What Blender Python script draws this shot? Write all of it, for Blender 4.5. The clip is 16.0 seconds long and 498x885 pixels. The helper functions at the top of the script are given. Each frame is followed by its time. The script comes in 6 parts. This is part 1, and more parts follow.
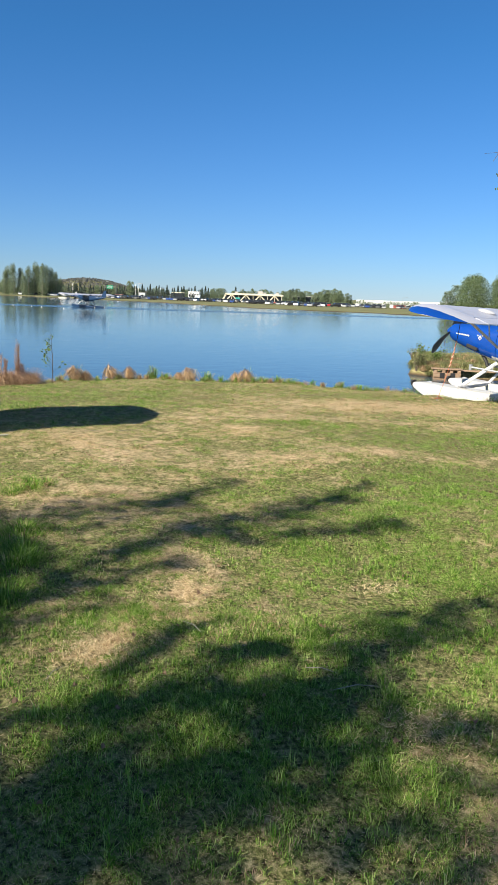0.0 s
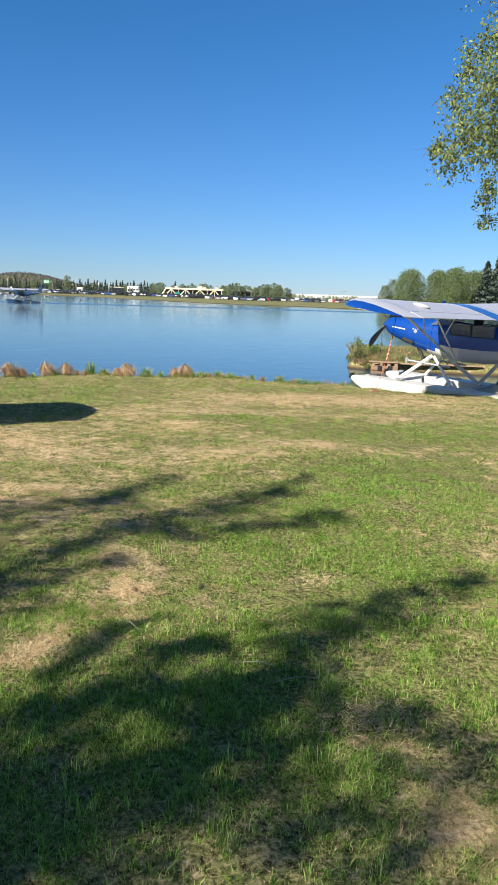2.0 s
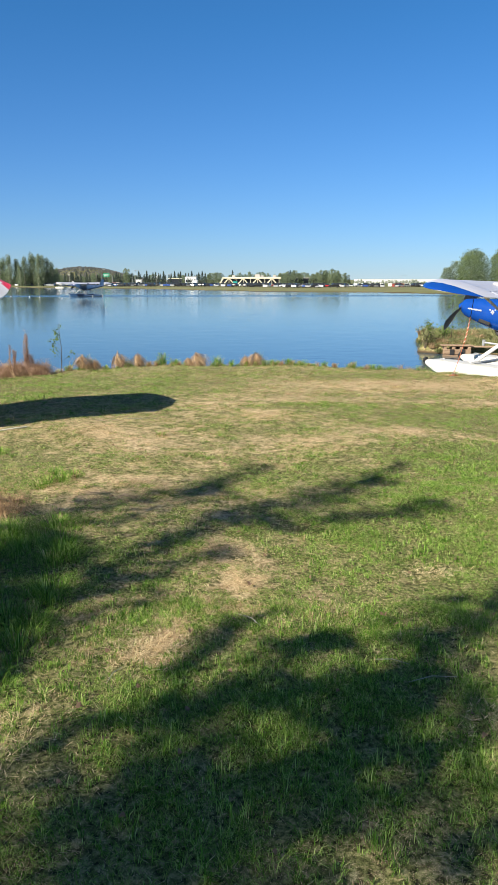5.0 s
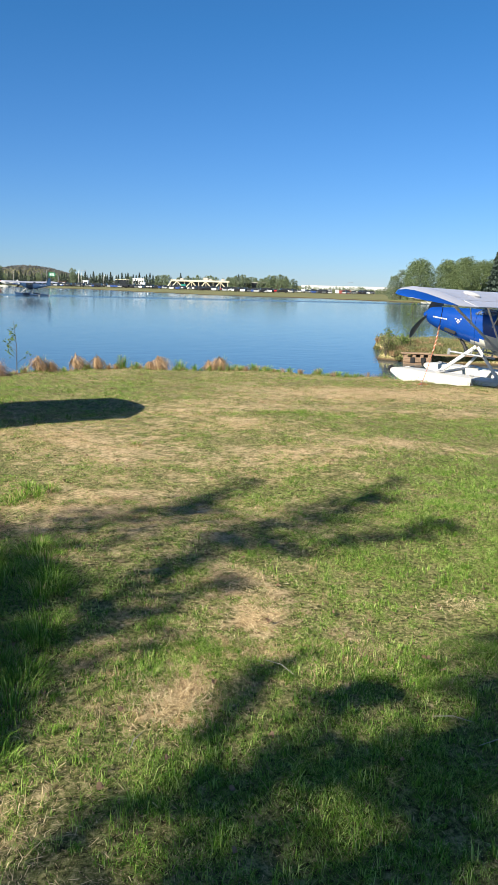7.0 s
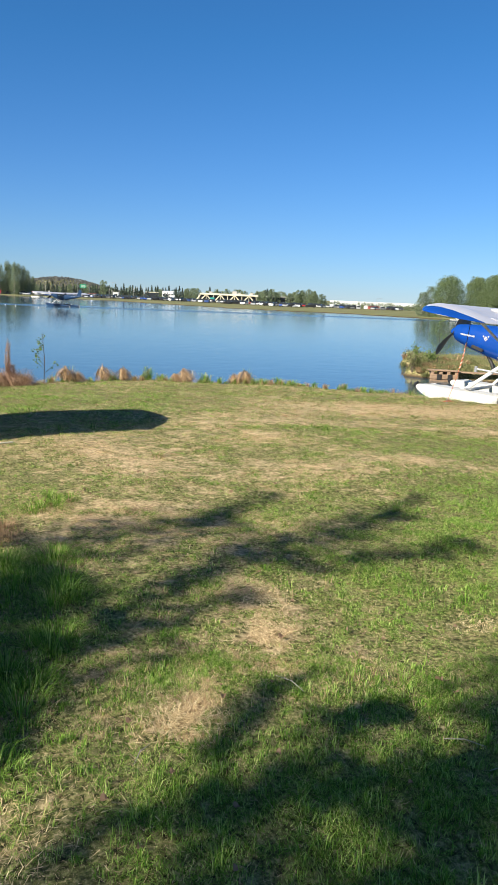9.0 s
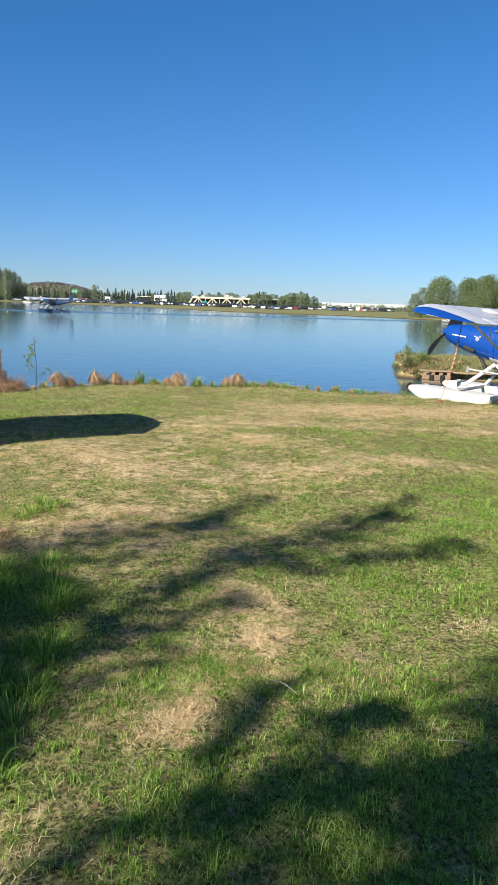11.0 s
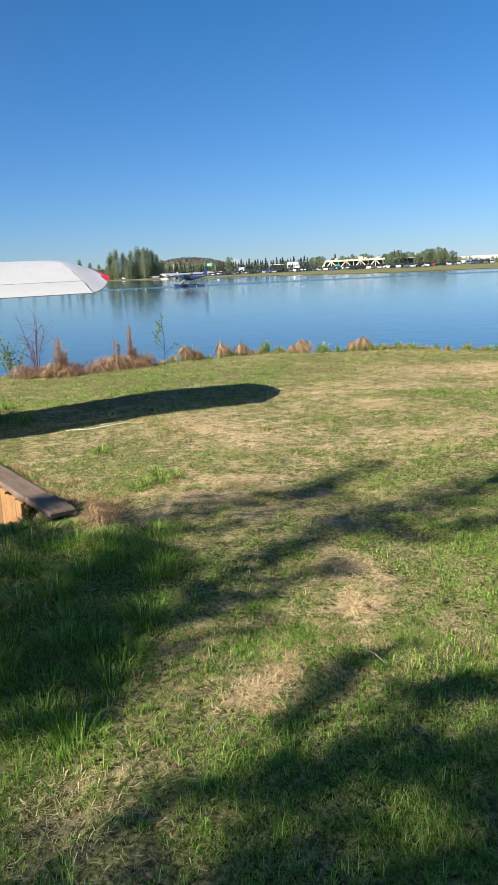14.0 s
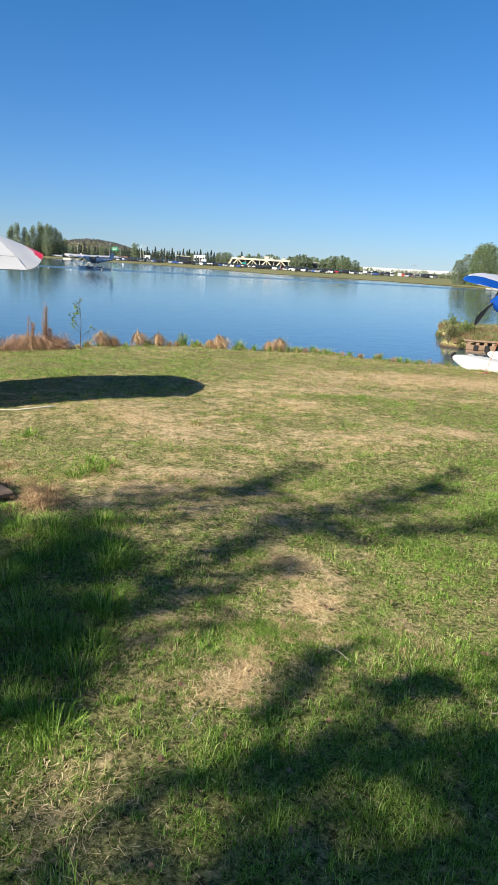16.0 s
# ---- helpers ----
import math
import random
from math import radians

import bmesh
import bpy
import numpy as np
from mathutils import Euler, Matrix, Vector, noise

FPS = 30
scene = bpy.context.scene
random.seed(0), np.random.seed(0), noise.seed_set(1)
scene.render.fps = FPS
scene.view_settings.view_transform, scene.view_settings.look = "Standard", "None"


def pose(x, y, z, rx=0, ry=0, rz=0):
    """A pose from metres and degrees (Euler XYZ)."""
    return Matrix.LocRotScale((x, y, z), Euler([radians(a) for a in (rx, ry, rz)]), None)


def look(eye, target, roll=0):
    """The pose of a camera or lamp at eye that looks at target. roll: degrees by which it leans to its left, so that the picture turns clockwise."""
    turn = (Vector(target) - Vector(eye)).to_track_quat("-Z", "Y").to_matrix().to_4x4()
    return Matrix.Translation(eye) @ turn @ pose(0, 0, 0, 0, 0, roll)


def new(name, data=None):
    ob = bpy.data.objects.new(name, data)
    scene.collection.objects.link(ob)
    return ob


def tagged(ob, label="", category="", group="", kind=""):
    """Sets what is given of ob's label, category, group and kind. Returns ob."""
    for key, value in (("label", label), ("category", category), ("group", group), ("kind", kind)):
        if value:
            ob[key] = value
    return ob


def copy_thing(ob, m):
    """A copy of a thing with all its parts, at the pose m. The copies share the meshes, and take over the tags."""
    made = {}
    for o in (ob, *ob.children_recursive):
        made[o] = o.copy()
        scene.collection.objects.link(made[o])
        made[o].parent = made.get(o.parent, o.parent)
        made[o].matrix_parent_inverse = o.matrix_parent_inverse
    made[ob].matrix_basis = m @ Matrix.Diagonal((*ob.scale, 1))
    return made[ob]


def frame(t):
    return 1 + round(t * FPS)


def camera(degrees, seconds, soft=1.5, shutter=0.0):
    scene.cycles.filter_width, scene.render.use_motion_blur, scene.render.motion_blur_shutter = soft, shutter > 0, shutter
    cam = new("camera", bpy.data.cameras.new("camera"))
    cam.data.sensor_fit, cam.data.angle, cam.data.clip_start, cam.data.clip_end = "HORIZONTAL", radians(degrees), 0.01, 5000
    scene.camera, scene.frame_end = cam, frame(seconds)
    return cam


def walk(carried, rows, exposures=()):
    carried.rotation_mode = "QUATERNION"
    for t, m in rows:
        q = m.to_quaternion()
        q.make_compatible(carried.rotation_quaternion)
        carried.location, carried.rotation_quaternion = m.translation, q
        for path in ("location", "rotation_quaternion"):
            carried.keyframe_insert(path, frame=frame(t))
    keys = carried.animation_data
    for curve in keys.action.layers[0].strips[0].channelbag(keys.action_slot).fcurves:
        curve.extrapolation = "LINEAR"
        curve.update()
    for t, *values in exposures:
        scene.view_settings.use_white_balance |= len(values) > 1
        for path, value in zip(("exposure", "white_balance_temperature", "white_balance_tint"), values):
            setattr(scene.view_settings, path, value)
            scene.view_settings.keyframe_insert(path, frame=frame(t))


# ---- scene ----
cam = camera(36.74, 16.0, 0.8)
ROWS = [
    (0.0, -0.000, -0.000, 1.950, 0.08, -10.86, -1.99),
    (0.5, 0.022, 0.006, 1.945, -1.95, -10.98, -1.81),
    (1.0, 0.040, 0.013, 1.945, -3.81, -11.38, -1.39),
    (1.5, 0.045, 0.017, 1.943, -4.52, -11.43, -1.45),
    (2.0, 0.042, 0.014, 1.950, -4.42, -11.12, -1.86),
    (2.5, 0.041, 0.019, 1.945, -4.18, -10.79, -2.13),
    (3.0, 0.037, 0.016, 1.943, -4.04, -10.66, -2.37),
    (3.5, 0.022, 0.011, 1.943, -3.47, -10.90, -2.33),
    (4.0, -0.035, 0.010, 1.944, -1.64, -11.69, -1.05),
    (4.5, -0.148, 0.060, 1.930, 0.26, -12.11, 0.16),
    (7.0, -0.727, 0.758, 1.881, -4.07, -11.74, -1.48),
    (7.5, -0.706, 0.760, 1.887, -4.15, -12.63, -1.40),
    (8.0, -0.685, 0.770, 1.879, -3.12, -12.22, -1.37),
    (8.5, -0.676, 0.766, 1.881, -2.29, -11.36, -1.75),
    (9.0, -0.675, 0.759, 1.882, -1.92, -10.77, -2.33),
    (11.5, -0.642, 0.786, 1.880, -3.13, -10.53, -1.14),
    (12.0, -0.597, 0.827, 1.881, -4.44, -11.66, -0.33),
    (12.5, -0.552, 0.882, 1.880, -3.68, -14.36, 0.30),
    (13.0, -0.469, 0.881, 1.883, -1.47, -15.81, 0.96),
    (13.5, -0.390, 0.862, 1.867, 4.59, -14.17, 1.85),
    (14.0, -0.361, 0.827, 1.877, 7.46, -12.99, 2.67),
    (14.5, -0.399, 0.788, 1.884, 4.47, -12.19, 1.56),
    (15.0, -0.516, 0.764, 1.890, 1.24, -12.15, -0.83),
    (15.5, -0.685, 0.753, 1.898, 0.33, -13.04, -2.91),
    (16.0, -0.803, 0.747, 1.910, 0.45, -13.44, -3.13),
]
walk(cam, [(t, pose(x, y, z, 90 + pitch, roll, yaw)) for t, x, y, z, yaw, pitch, roll in ROWS])

# ---- world, sun ----
SUN_EL, SUN_AZ = 34.5, 229.0          # degrees; azimuth clockwise from +y
SUN_DIR = Vector((math.sin(radians(SUN_AZ)) * math.cos(radians(SUN_EL)),
                  math.cos(radians(SUN_AZ)) * math.cos(radians(SUN_EL)), math.sin(radians(SUN_EL))))
world = bpy.data.worlds.new("sky")
scene.world = world
world.use_nodes = True
wn = world.node_tree.nodes
sky = wn.new("ShaderNodeTexSky")
sky.sky_type, sky.sun_disc = "NISHITA", False
sky.sun_elevation, sky.sun_rotation = radians(SUN_EL), radians(SUN_AZ)
sky.air_density, sky.dust_density, sky.ozone_density, sky.altitude = 1.0, 0.0, 4.0, 0
tint = wn.new("ShaderNodeMix")
tint.data_type, tint.blend_type = "RGBA", "MULTIPLY"
tint.inputs[0].default_value = 1.0
up_dir = wn.new("ShaderNodeTexCoord")
up_sep = wn.new("ShaderNodeSeparateXYZ")
hue = wn.new("ShaderNodeValToRGB")                     # a little haze low down
hue.color_ramp.elements[0].position, hue.color_ramp.elements[0].color = 0.0, (0.68, 0.93, 1.45, 1)
hue.color_ramp.elements[1].position, hue.color_ramp.elements[1].color = 0.3, (0.41, 1.0, 1.46, 1)
world.node_tree.links.new(up_dir.outputs["Generated"], up_sep.inputs[0])
world.node_tree.links.new(up_sep.outputs[2], hue.inputs[0])
sunward = wn.new("ShaderNodeVectorMath")               # whiter on the sun's side of the sky
sunward.operation = "DOT_PRODUCT"
sunward.inputs[1].default_value = SUN_DIR
near_sun = wn.new("ShaderNodeMapRange")
near_sun.inputs[1].default_value, near_sun.inputs[2].default_value = -0.15, 0.55
whiter = wn.new("ShaderNodeMix")
whiter.data_type = "RGBA"
whiter.inputs[7].default_value = (0.95, 1.0, 1.1, 1)
world.node_tree.links.new(up_dir.outputs["Generated"], sunward.inputs[0])
world.node_tree.links.new(sunward.outputs["Value"], near_sun.inputs[0])
world.node_tree.links.new(near_sun.outputs[0], whiter.inputs[0])
world.node_tree.links.new(hue.outputs[0], whiter.inputs[6])
world.node_tree.links.new(whiter.outputs[2], tint.inputs[7])
world.node_tree.links.new(sky.outputs[0], tint.inputs[6])
world.node_tree.links.new(tint.outputs[2], wn["Background"].inputs[0])
wn["Background"].inputs[1].default_value = 0.0515
sun = new("sun", bpy.data.lights.new("sun", "SUN"))
sun.data.energy, sun.data.angle, sun.data.color = 5.6, radians(0.5), (1.0, 0.92, 0.76)
sun.matrix_world = look((0, 0, 0), -SUN_DIR)
sun.location = (-30, -24, 30)
scene.view_settings.exposure = 0.72


# ---- materials ----
def shader(name, rough=0.6, metal=0.0):
    m = bpy.data.materials.new(name)
    m.use_nodes = True
    t = m.node_tree
    b = t.nodes["Principled BSDF"]
    b.inputs["Roughness"].default_value = rough
    b.inputs["Metallic"].default_value = metal
    return m, t, b


def nz(t, scale, detail=4.0, rough=0.55, space="Object", stretch=None):
    """A noise texture's factor in object or world space."""
    c = t.nodes.new("ShaderNodeTexCoord") if space != "World" else t.nodes.new("ShaderNodeNewGeometry")
    out = c.outputs["Position"] if space == "World" else c.outputs[space]
    if stretch:
        mp = t.nodes.new("ShaderNodeMapping")
        mp.inputs["Scale"].default_value = stretch
        t.links.new(out, mp.inputs[0])
        out = mp.outputs[0]
    n = t.nodes.new("ShaderNodeTexNoise")
    n.inputs["Scale"].default_value, n.inputs["Detail"].default_value, n.inputs["Roughness"].default_value = scale, detail, rough
    t.links.new(out, n.inputs["Vector"])
    return n.outputs["Fac"]


def ramp(t, fac, stops):
    r = t.nodes.new("ShaderNodeValToRGB")
    while len(r.color_ramp.elements) < len(stops):
        r.color_ramp.elements.new(0.5)
    for e, (p, c) in zip(r.color_ramp.elements, stops):
        e.position, e.color = p, (*c, 1)
    t.links.new(fac, r.inputs[0])
    return r.outputs[0]


def mixc(t, fac, a, b, kind="MIX"):
    m = t.nodes.new("ShaderNodeMix")
    m.data_type, m.blend_type = "RGBA", kind
    for socket, v in ((m.inputs[0], fac), (m.inputs[6], a), (m.inputs[7], b)):
        if isinstance(v, (int, float)):
            socket.default_value = v
        elif isinstance(v, tuple):
            socket.default_value = (*v, 1)
        else:
            t.links.new(v, socket)
    return m.outputs[2]


def calc(t, op, a, b=0.0, clamp=False):
    m = t.nodes.new("ShaderNodeMath")
    m.operation, m.use_clamp = op, clamp
    for socket, v in zip(m.inputs, (a, b)):
        if isinstance(v, (int, float)):
            socket.default_value = v
        else:
            t.links.new(v, socket)
    return m.outputs[0]


def bump(t, b, height, strength=0.3, distance=0.01):
    n = t.nodes.new("ShaderNodeBump")
    n.inputs["Strength"].default_value, n.inputs["Distance"].default_value = strength, distance
    t.links.new(height, n.inputs["Height"])
    t.links.new(n.outputs[0], b.inputs["Normal"])


def paint(name, color, rough=0.35, metal=0.0, vary=0.12, scale=3.0, grain=60.0, relief=0.08, dirt=(0.2, 0.18, 0.14), dirty=0.15):
    """A coat of paint, metal or the like: faint mottling, dirt in blotches, fine relief."""
    m, t, b = shader(name, rough, metal)
    big, fine = nz(t, scale), nz(t, grain, 3)
    dark = tuple(v * (1 - vary) for v in color)
    light = tuple(min(1, v * (1 + vary * 0.6)) for v in color)
    col = ramp(t, big, [(0.3, dark), (0.7, light)])
    blot = calc(t, "MULTIPLY", calc(t, "SUBTRACT", nz(t, scale * 2.3, 6, 0.7), 0.52, True), dirty * 5, True)
    t.links.new(mixc(t, blot, col, dirt), b.inputs["Base Color"])
    t.links.new(calc(t, "ADD", calc(t, "MULTIPLY", fine, 0.2), rough - 0.1, True), b.inputs["Roughness"])
    bump(t, b, fine, relief, 0.004)
    return m


def timber(name, a, b_, rough=0.75, scale=1.0, along=(14, 1, 14)):
    m, t, b = shader(name, rough)
    g = nz(t, 4 * scale, 6, 0.65, stretch=along)
    oi = t.nodes.new("ShaderNodeObjectInfo")
    col = ramp(t, g, [(0.3, a), (0.7, b_)])
    shade = calc(t, "ADD", calc(t, "MULTIPLY", oi.outputs["Random"], 0.5), 0.7)
    hsv = t.nodes.new("ShaderNodeHueSaturation")
    t.links.new(shade, hsv.inputs["Value"])
    t.links.new(mixc(t, calc(t, "MULTIPLY", nz(t, 9 * scale, 5), 0.5), col, tuple(v * 0.4 for v in a)), hsv.inputs["Color"])
    t.links.new(hsv.outputs[0], b.inputs["Base Color"])
    bump(t, b, g, 0.5, 0.006)
    return m


def foliage(name, dark, light, rough=0.5, glow=0.25):
    """Leaves: each one its own tint, some light through the blade."""
    m, t, b = shader(name, rough)
    b.inputs["Specular IOR Level"].default_value = 0.25
    g = t.nodes.new("ShaderNodeNewGeometry")
    fac = calc(t, "ADD", calc(t, "MULTIPLY", g.outputs["Random Per Island"], 0.7), calc(t, "MULTIPLY", nz(t, 0.6, 3), 0.3))
    col = ramp(t, fac, [(0.1, dark), (0.85, light)])
    t.links.new(col, b.inputs["Base Color"])
    tr = t.nodes.new("ShaderNodeBsdfTranslucent")
    t.links.new(mixc(t, 0.5, col, light), tr.inputs[0])
    mx = t.nodes.new("ShaderNodeMixShader")
    mx.inputs[0].default_value = glow
    t.links.new(b.outputs[0], mx.inputs[1])
    t.links.new(tr.outputs[0], mx.inputs[2])
    t.links.new(mx.outputs[0], t.nodes["Material Output"].inputs[0])
    return m


# Dry straw patches (x, y, radius x, radius y, strength) and green ones, in metres on the lawn.
DRY_FAR = [(-2.2, 9.6, 1.5, 1.5, 0.6), (-3.4, 12, 2.2, 1.2, 0.2), (0.6, 9.4, 0.9, 0.6, 0.7), (1.9, 10, 0.55, 0.3, 0.9), (2.2, 15.4, 3, 1.6, 0.75),
           (-1.6, 7, 0.9, 0.8, 0.45), (0.35, 13, 1.5, 0.6, 0.5), (-0.1, 11.2, 0.7, 0.5, 0.55), (4.2, 15.8, 2.5, 1.4, 0.5), (3.2, 12.6, 1, 0.4, 0.6),
           (2.7, 9.6, 0.5, 0.18, 0.8), (1.1, 8.2, 0.4, 0.2, 0.5)]
DRY_NEAR = [(-0.8, 4.02, 0.17, 0.25, 1), (-0.35, 4.9, 0.22, 0.35, 0.9), (-0.5, 5.5, 0.2, 0.22, 0.8), (0.9, 3.2, 0.28, 0.3, 0.8), (1.15, 2.55, 0.2, 0.3, 0.8),
            (-1.35, 3.2, 0.25, 0.3, 0.35), (-1.5, 3.1, 0.3, 0.22, 0.5), (-1.2, 3.9, 0.25, 0.15, 0.6), (-0.75, 3.95, 0.16, 0.2, 0.6)]
DRY = DRY_FAR + DRY_NEAR
GREEN = [(1.7, 3.9, 0.8, 0.8, 0.6), (-0.6, 3.0, 1.2, 0.9, 0.7), (-2.2, 3.2, 0.9, 1.0, 0.6), (2.3, 8.0, 1.6, 1.4, 0.8), (1.2, 5.6, 0.9, 0.9, 0.9), (0.3, 3.3, 0.8, 0.7, 0.7), (3.6, 11.0, 2.0, 1.0, 0.5),
         (-2.0, 4.6, 0.6, 0.8, 0.5), (0.8, 12.0, 0.6, 0.35, 0.6), (-3.6, 15.6, 2.4, 2.0, 0.5), (1.6, 17.5, 2.0, 0.9, 0.3), (-2.75, 8.6, 0.7, 0.9, 0.6), (-2.3, 5.6, 0.5, 0.8, 0.6), (-1.5, 5.2, 0.35, 0.3, 0.6), (-4.6, 12.5, 1.0, 1.5, 0.5)]


def dryness(t):
    """How dry the lawn is, 0 to 1, over the ground."""
    g = t.nodes.new("ShaderNodeNewGeometry")
    warp = t.nodes.new("ShaderNodeTexNoise")
    warp.inputs["Scale"].default_value, warp.inputs["Detail"].default_value = 1.6, 5.0
    t.links.new(g.outputs["Position"], warp.inputs["Vector"])
    shift = t.nodes.new("ShaderNodeVectorMath")
    shift.operation = "MULTIPLY_ADD"
    shift.inputs[1].default_value = (0.4, 0.4, 0)
    t.links.new(warp.outputs["Color"], shift.inputs[0])
    t.links.new(g.outputs["Position"], shift.inputs[2])
    sep = t.nodes.new("ShaderNodeSeparateXYZ")
    t.links.new(shift.outputs[0], sep.inputs[0])
    total = calc(t, "ADD", calc(t, "MULTIPLY", nz(t, 0.55, 6, 0.62, "World"), 1.1), -0.2)
    total = calc(t, "ADD", total, calc(t, "MULTIPLY", calc(t, "SUBTRACT", nz(t, 3.0, 8, 0.8, "World"), 0.5), 2.6))
    total = calc(t, "ADD", total, calc(t, "MULTIPLY", calc(t, "SUBTRACT", nz(t, 11.0, 3, 0.6, "World"), 0.5), 1.6))
    for spots, sign in ((DRY, 1), (GREEN, -1)):
        for x, y, a, b, k in spots:
            u = calc(t, "DIVIDE", calc(t, "SUBTRACT", sep.outputs[0], x + 0.2), a)
            v = calc(t, "DIVIDE", calc(t, "SUBTRACT", sep.outputs[1], y + 0.2), b)
            d = calc(t, "ADD", calc(t, "MULTIPLY", u, u), calc(t, "MULTIPLY", v, v))
            w = calc(t, "POWER", 2.718, calc(t, "MULTIPLY", d, -1.0))
            total = calc(t, "ADD", total, calc(t, "MULTIPLY", w, sign * k * 0.55))
    return calc(t, "MINIMUM", calc(t, "MAXIMUM", total, 0.0), 1.0)


def grass_material():
    m, t, b = shader("grass_blades", 0.5)
    b.inputs["Specular IOR Level"].default_value = 0.04
    g = t.nodes.new("ShaderNodeNewGeometry")
    rnd = g.outputs["Random Per Island"]
    dry = dryness(t)
    green = ramp(t, rnd, [(0.0, (0.045, 0.11, 0.018)), (0.35, (0.15, 0.32, 0.035)), (0.7, (0.34, 0.51, 0.1)), (1.0, (0.57, 0.68, 0.25))])
    straw = ramp(t, rnd, [(0.0, (0.14, 0.085, 0.045)), (0.4, (0.52, 0.36, 0.21)), (1.0, (0.9, 0.73, 0.48))])
    pick = calc(t, "ADD", calc(t, "MULTIPLY", dry, 1.1), calc(t, "MULTIPLY", calc(t, "SUBTRACT", calc(t, "FRACT", calc(t, "MULTIPLY", rnd, 7.13)), 0.5), 1.0))
    soft = calc(t, "MULTIPLY", calc(t, "SUBTRACT", pick, 0.55), 4.0, True)
    col = mixc(t, soft, green, straw)
    t.links.new(col, b.inputs["Base Color"])
    tr = t.nodes.new("ShaderNodeBsdfTranslucent")
    t.links.new(col, tr.inputs[0])
    mx = t.nodes.new("ShaderNodeMixShader")
    mx.inputs[0].default_value = 0.4
    t.links.new(b.outputs[0], mx.inputs[1])
    t.links.new(tr.outputs[0], mx.inputs[2])
    t.links.new(mx.outputs[0], t.nodes["Material Output"].inputs[0])
    return m


def ground_material():
    m, t, b = shader("turf", 0.95)
    b.inputs["Specular IOR Level"].default_value = 0.15
    dry = dryness(t)
    fine = nz(t, 35, 6, 0.7, "World")
    thatch = ramp(t, fine, [(0.3, (0.17, 0.11, 0.05)), (0.47, (0.46, 0.345, 0.195)), (0.62, (0.78, 0.62, 0.39))])
    turf = ramp(t, fine, [(0.36, (0.018, 0.017, 0.007)), (0.5, (0.14, 0.15, 0.05)), (0.64, (0.4, 0.36, 0.17))])
    lawn = mixc(t, calc(t, "MULTIPLY", calc(t, "SUBTRACT", dry, 0.28), 1.7, True), turf, thatch)
    # beyond the lake: rough meadow, its colour paled and dulled for haze
    g = t.nodes.new("ShaderNodeNewGeometry")
    sep = t.nodes.new("ShaderNodeSeparateXYZ")
    t.links.new(g.outputs["Position"], sep.inputs[0])
    far = calc(t, "MULTIPLY", calc(t, "SUBTRACT", sep.outputs[1], 60.0), 0.05, True)
    meadow = ramp(t, nz(t, 0.08, 6, 0.7, "World"), [(0.3, (0.13, 0.145, 0.065)), (0.55, (0.18, 0.18, 0.085)), (0.75, (0.3, 0.25, 0.14))])
    col = mixc(t, far, lawn, meadow)
    # wet mud under the waterline and bare soil on the bank
    bare = calc(t, "MULTIPLY", calc(t, "SUBTRACT", -0.46, sep.outputs[2]), 12.0, True)
    col = mixc(t, bare, col, mixc(t, fine, (0.05, 0.035, 0.02), (0.2, 0.14, 0.08)))
    wet = calc(t, "MULTIPLY", calc(t, "SUBTRACT", -0.52, sep.outputs[2]), 12.0, True)
    col = mixc(t, wet, col, (0.035, 0.03, 0.022))
    t.links.new(col, b.inputs["Base Color"])
    bump(t, b, fine, 0.8, 0.02)
    return m


def water_material():
    m, t, b = shader("lake_water", 0.06)
    b.inputs["Base Color"].default_value = (0.045, 0.09, 0.12, 1)
    b.inputs["IOR"].default_value = 1.333
    b.inputs["Specular IOR Level"].default_value = 0.5
    w1 = nz(t, 0.9, 3, 0.5, "World", (1.0, 2.2, 1))
    w2 = nz(t, 5.0, 3, 0.55, "World", (1.0, 2.0, 1))
    # the churned band that the taxiing floatplane leaves behind it
    g = t.nodes.new("ShaderNodeNewGeometry")
    sep = t.nodes.new("ShaderNodeSeparateXYZ")
    t.links.new(g.outputs["Position"], sep.inputs[0])
    along = calc(t, "SUBTRACT", sep.outputs[1], calc(t, "ADD", calc(t, "MULTIPLY", sep.outputs[0], 0.12), 142.0))
    wob = calc(t, "ADD", along, calc(t, "MULTIPLY", calc(t, "SUBTRACT", nz(t, 0.03, 3, 0.5, "World"), 0.5), 12.0))
    band = calc(t, "POWER", 2.718, calc(t, "MULTIPLY", calc(t, "MULTIPLY", wob, wob), -0.03))
    h = calc(t, "ADD", w1, calc(t, "MULTIPLY", w2, 0.22))
    h = calc(t, "ADD", h, calc(t, "MULTIPLY", calc(t, "MULTIPLY", band, nz(t, 2.0, 3, 0.6, "World")), 3.0))
    t.links.new(calc(t, "ADD", calc(t, "MULTIPLY", band, 0.22), 0.06), b.inputs["Roughness"])
    bump(t, b, h, 0.34, 0.02)
    return m


GRASS, TURF, WATER = grass_material(), ground_material(), water_material()
BARK = timber("bark", (0.06, 0.045, 0.03), (0.2, 0.17, 0.13), 0.9)
BIRCH_BARK = timber("birch_bark", (0.25, 0.22, 0.18), (0.62, 0.58, 0.52), 0.8, along=(3, 3, 1))
LEAF_BIRCH = foliage("birch_leaves", (0.05, 0.09, 0.03), (0.37, 0.42, 0.14), 0.4, 0.4)
# birches on the far bank: leaf tint lightened to hold the distance haze
LEAF_FAR = foliage("hazed_birch_leaves", (0.13, 0.185, 0.09), (0.25, 0.315, 0.155), 0.85, 0.4)
# far poplars and woods: haze put into the leaf colour, paler and bluer
LEAF_HAZED = foliage("haze_paled_leaves", (0.12, 0.165, 0.1), (0.3, 0.36, 0.22), 0.8, 0.45)
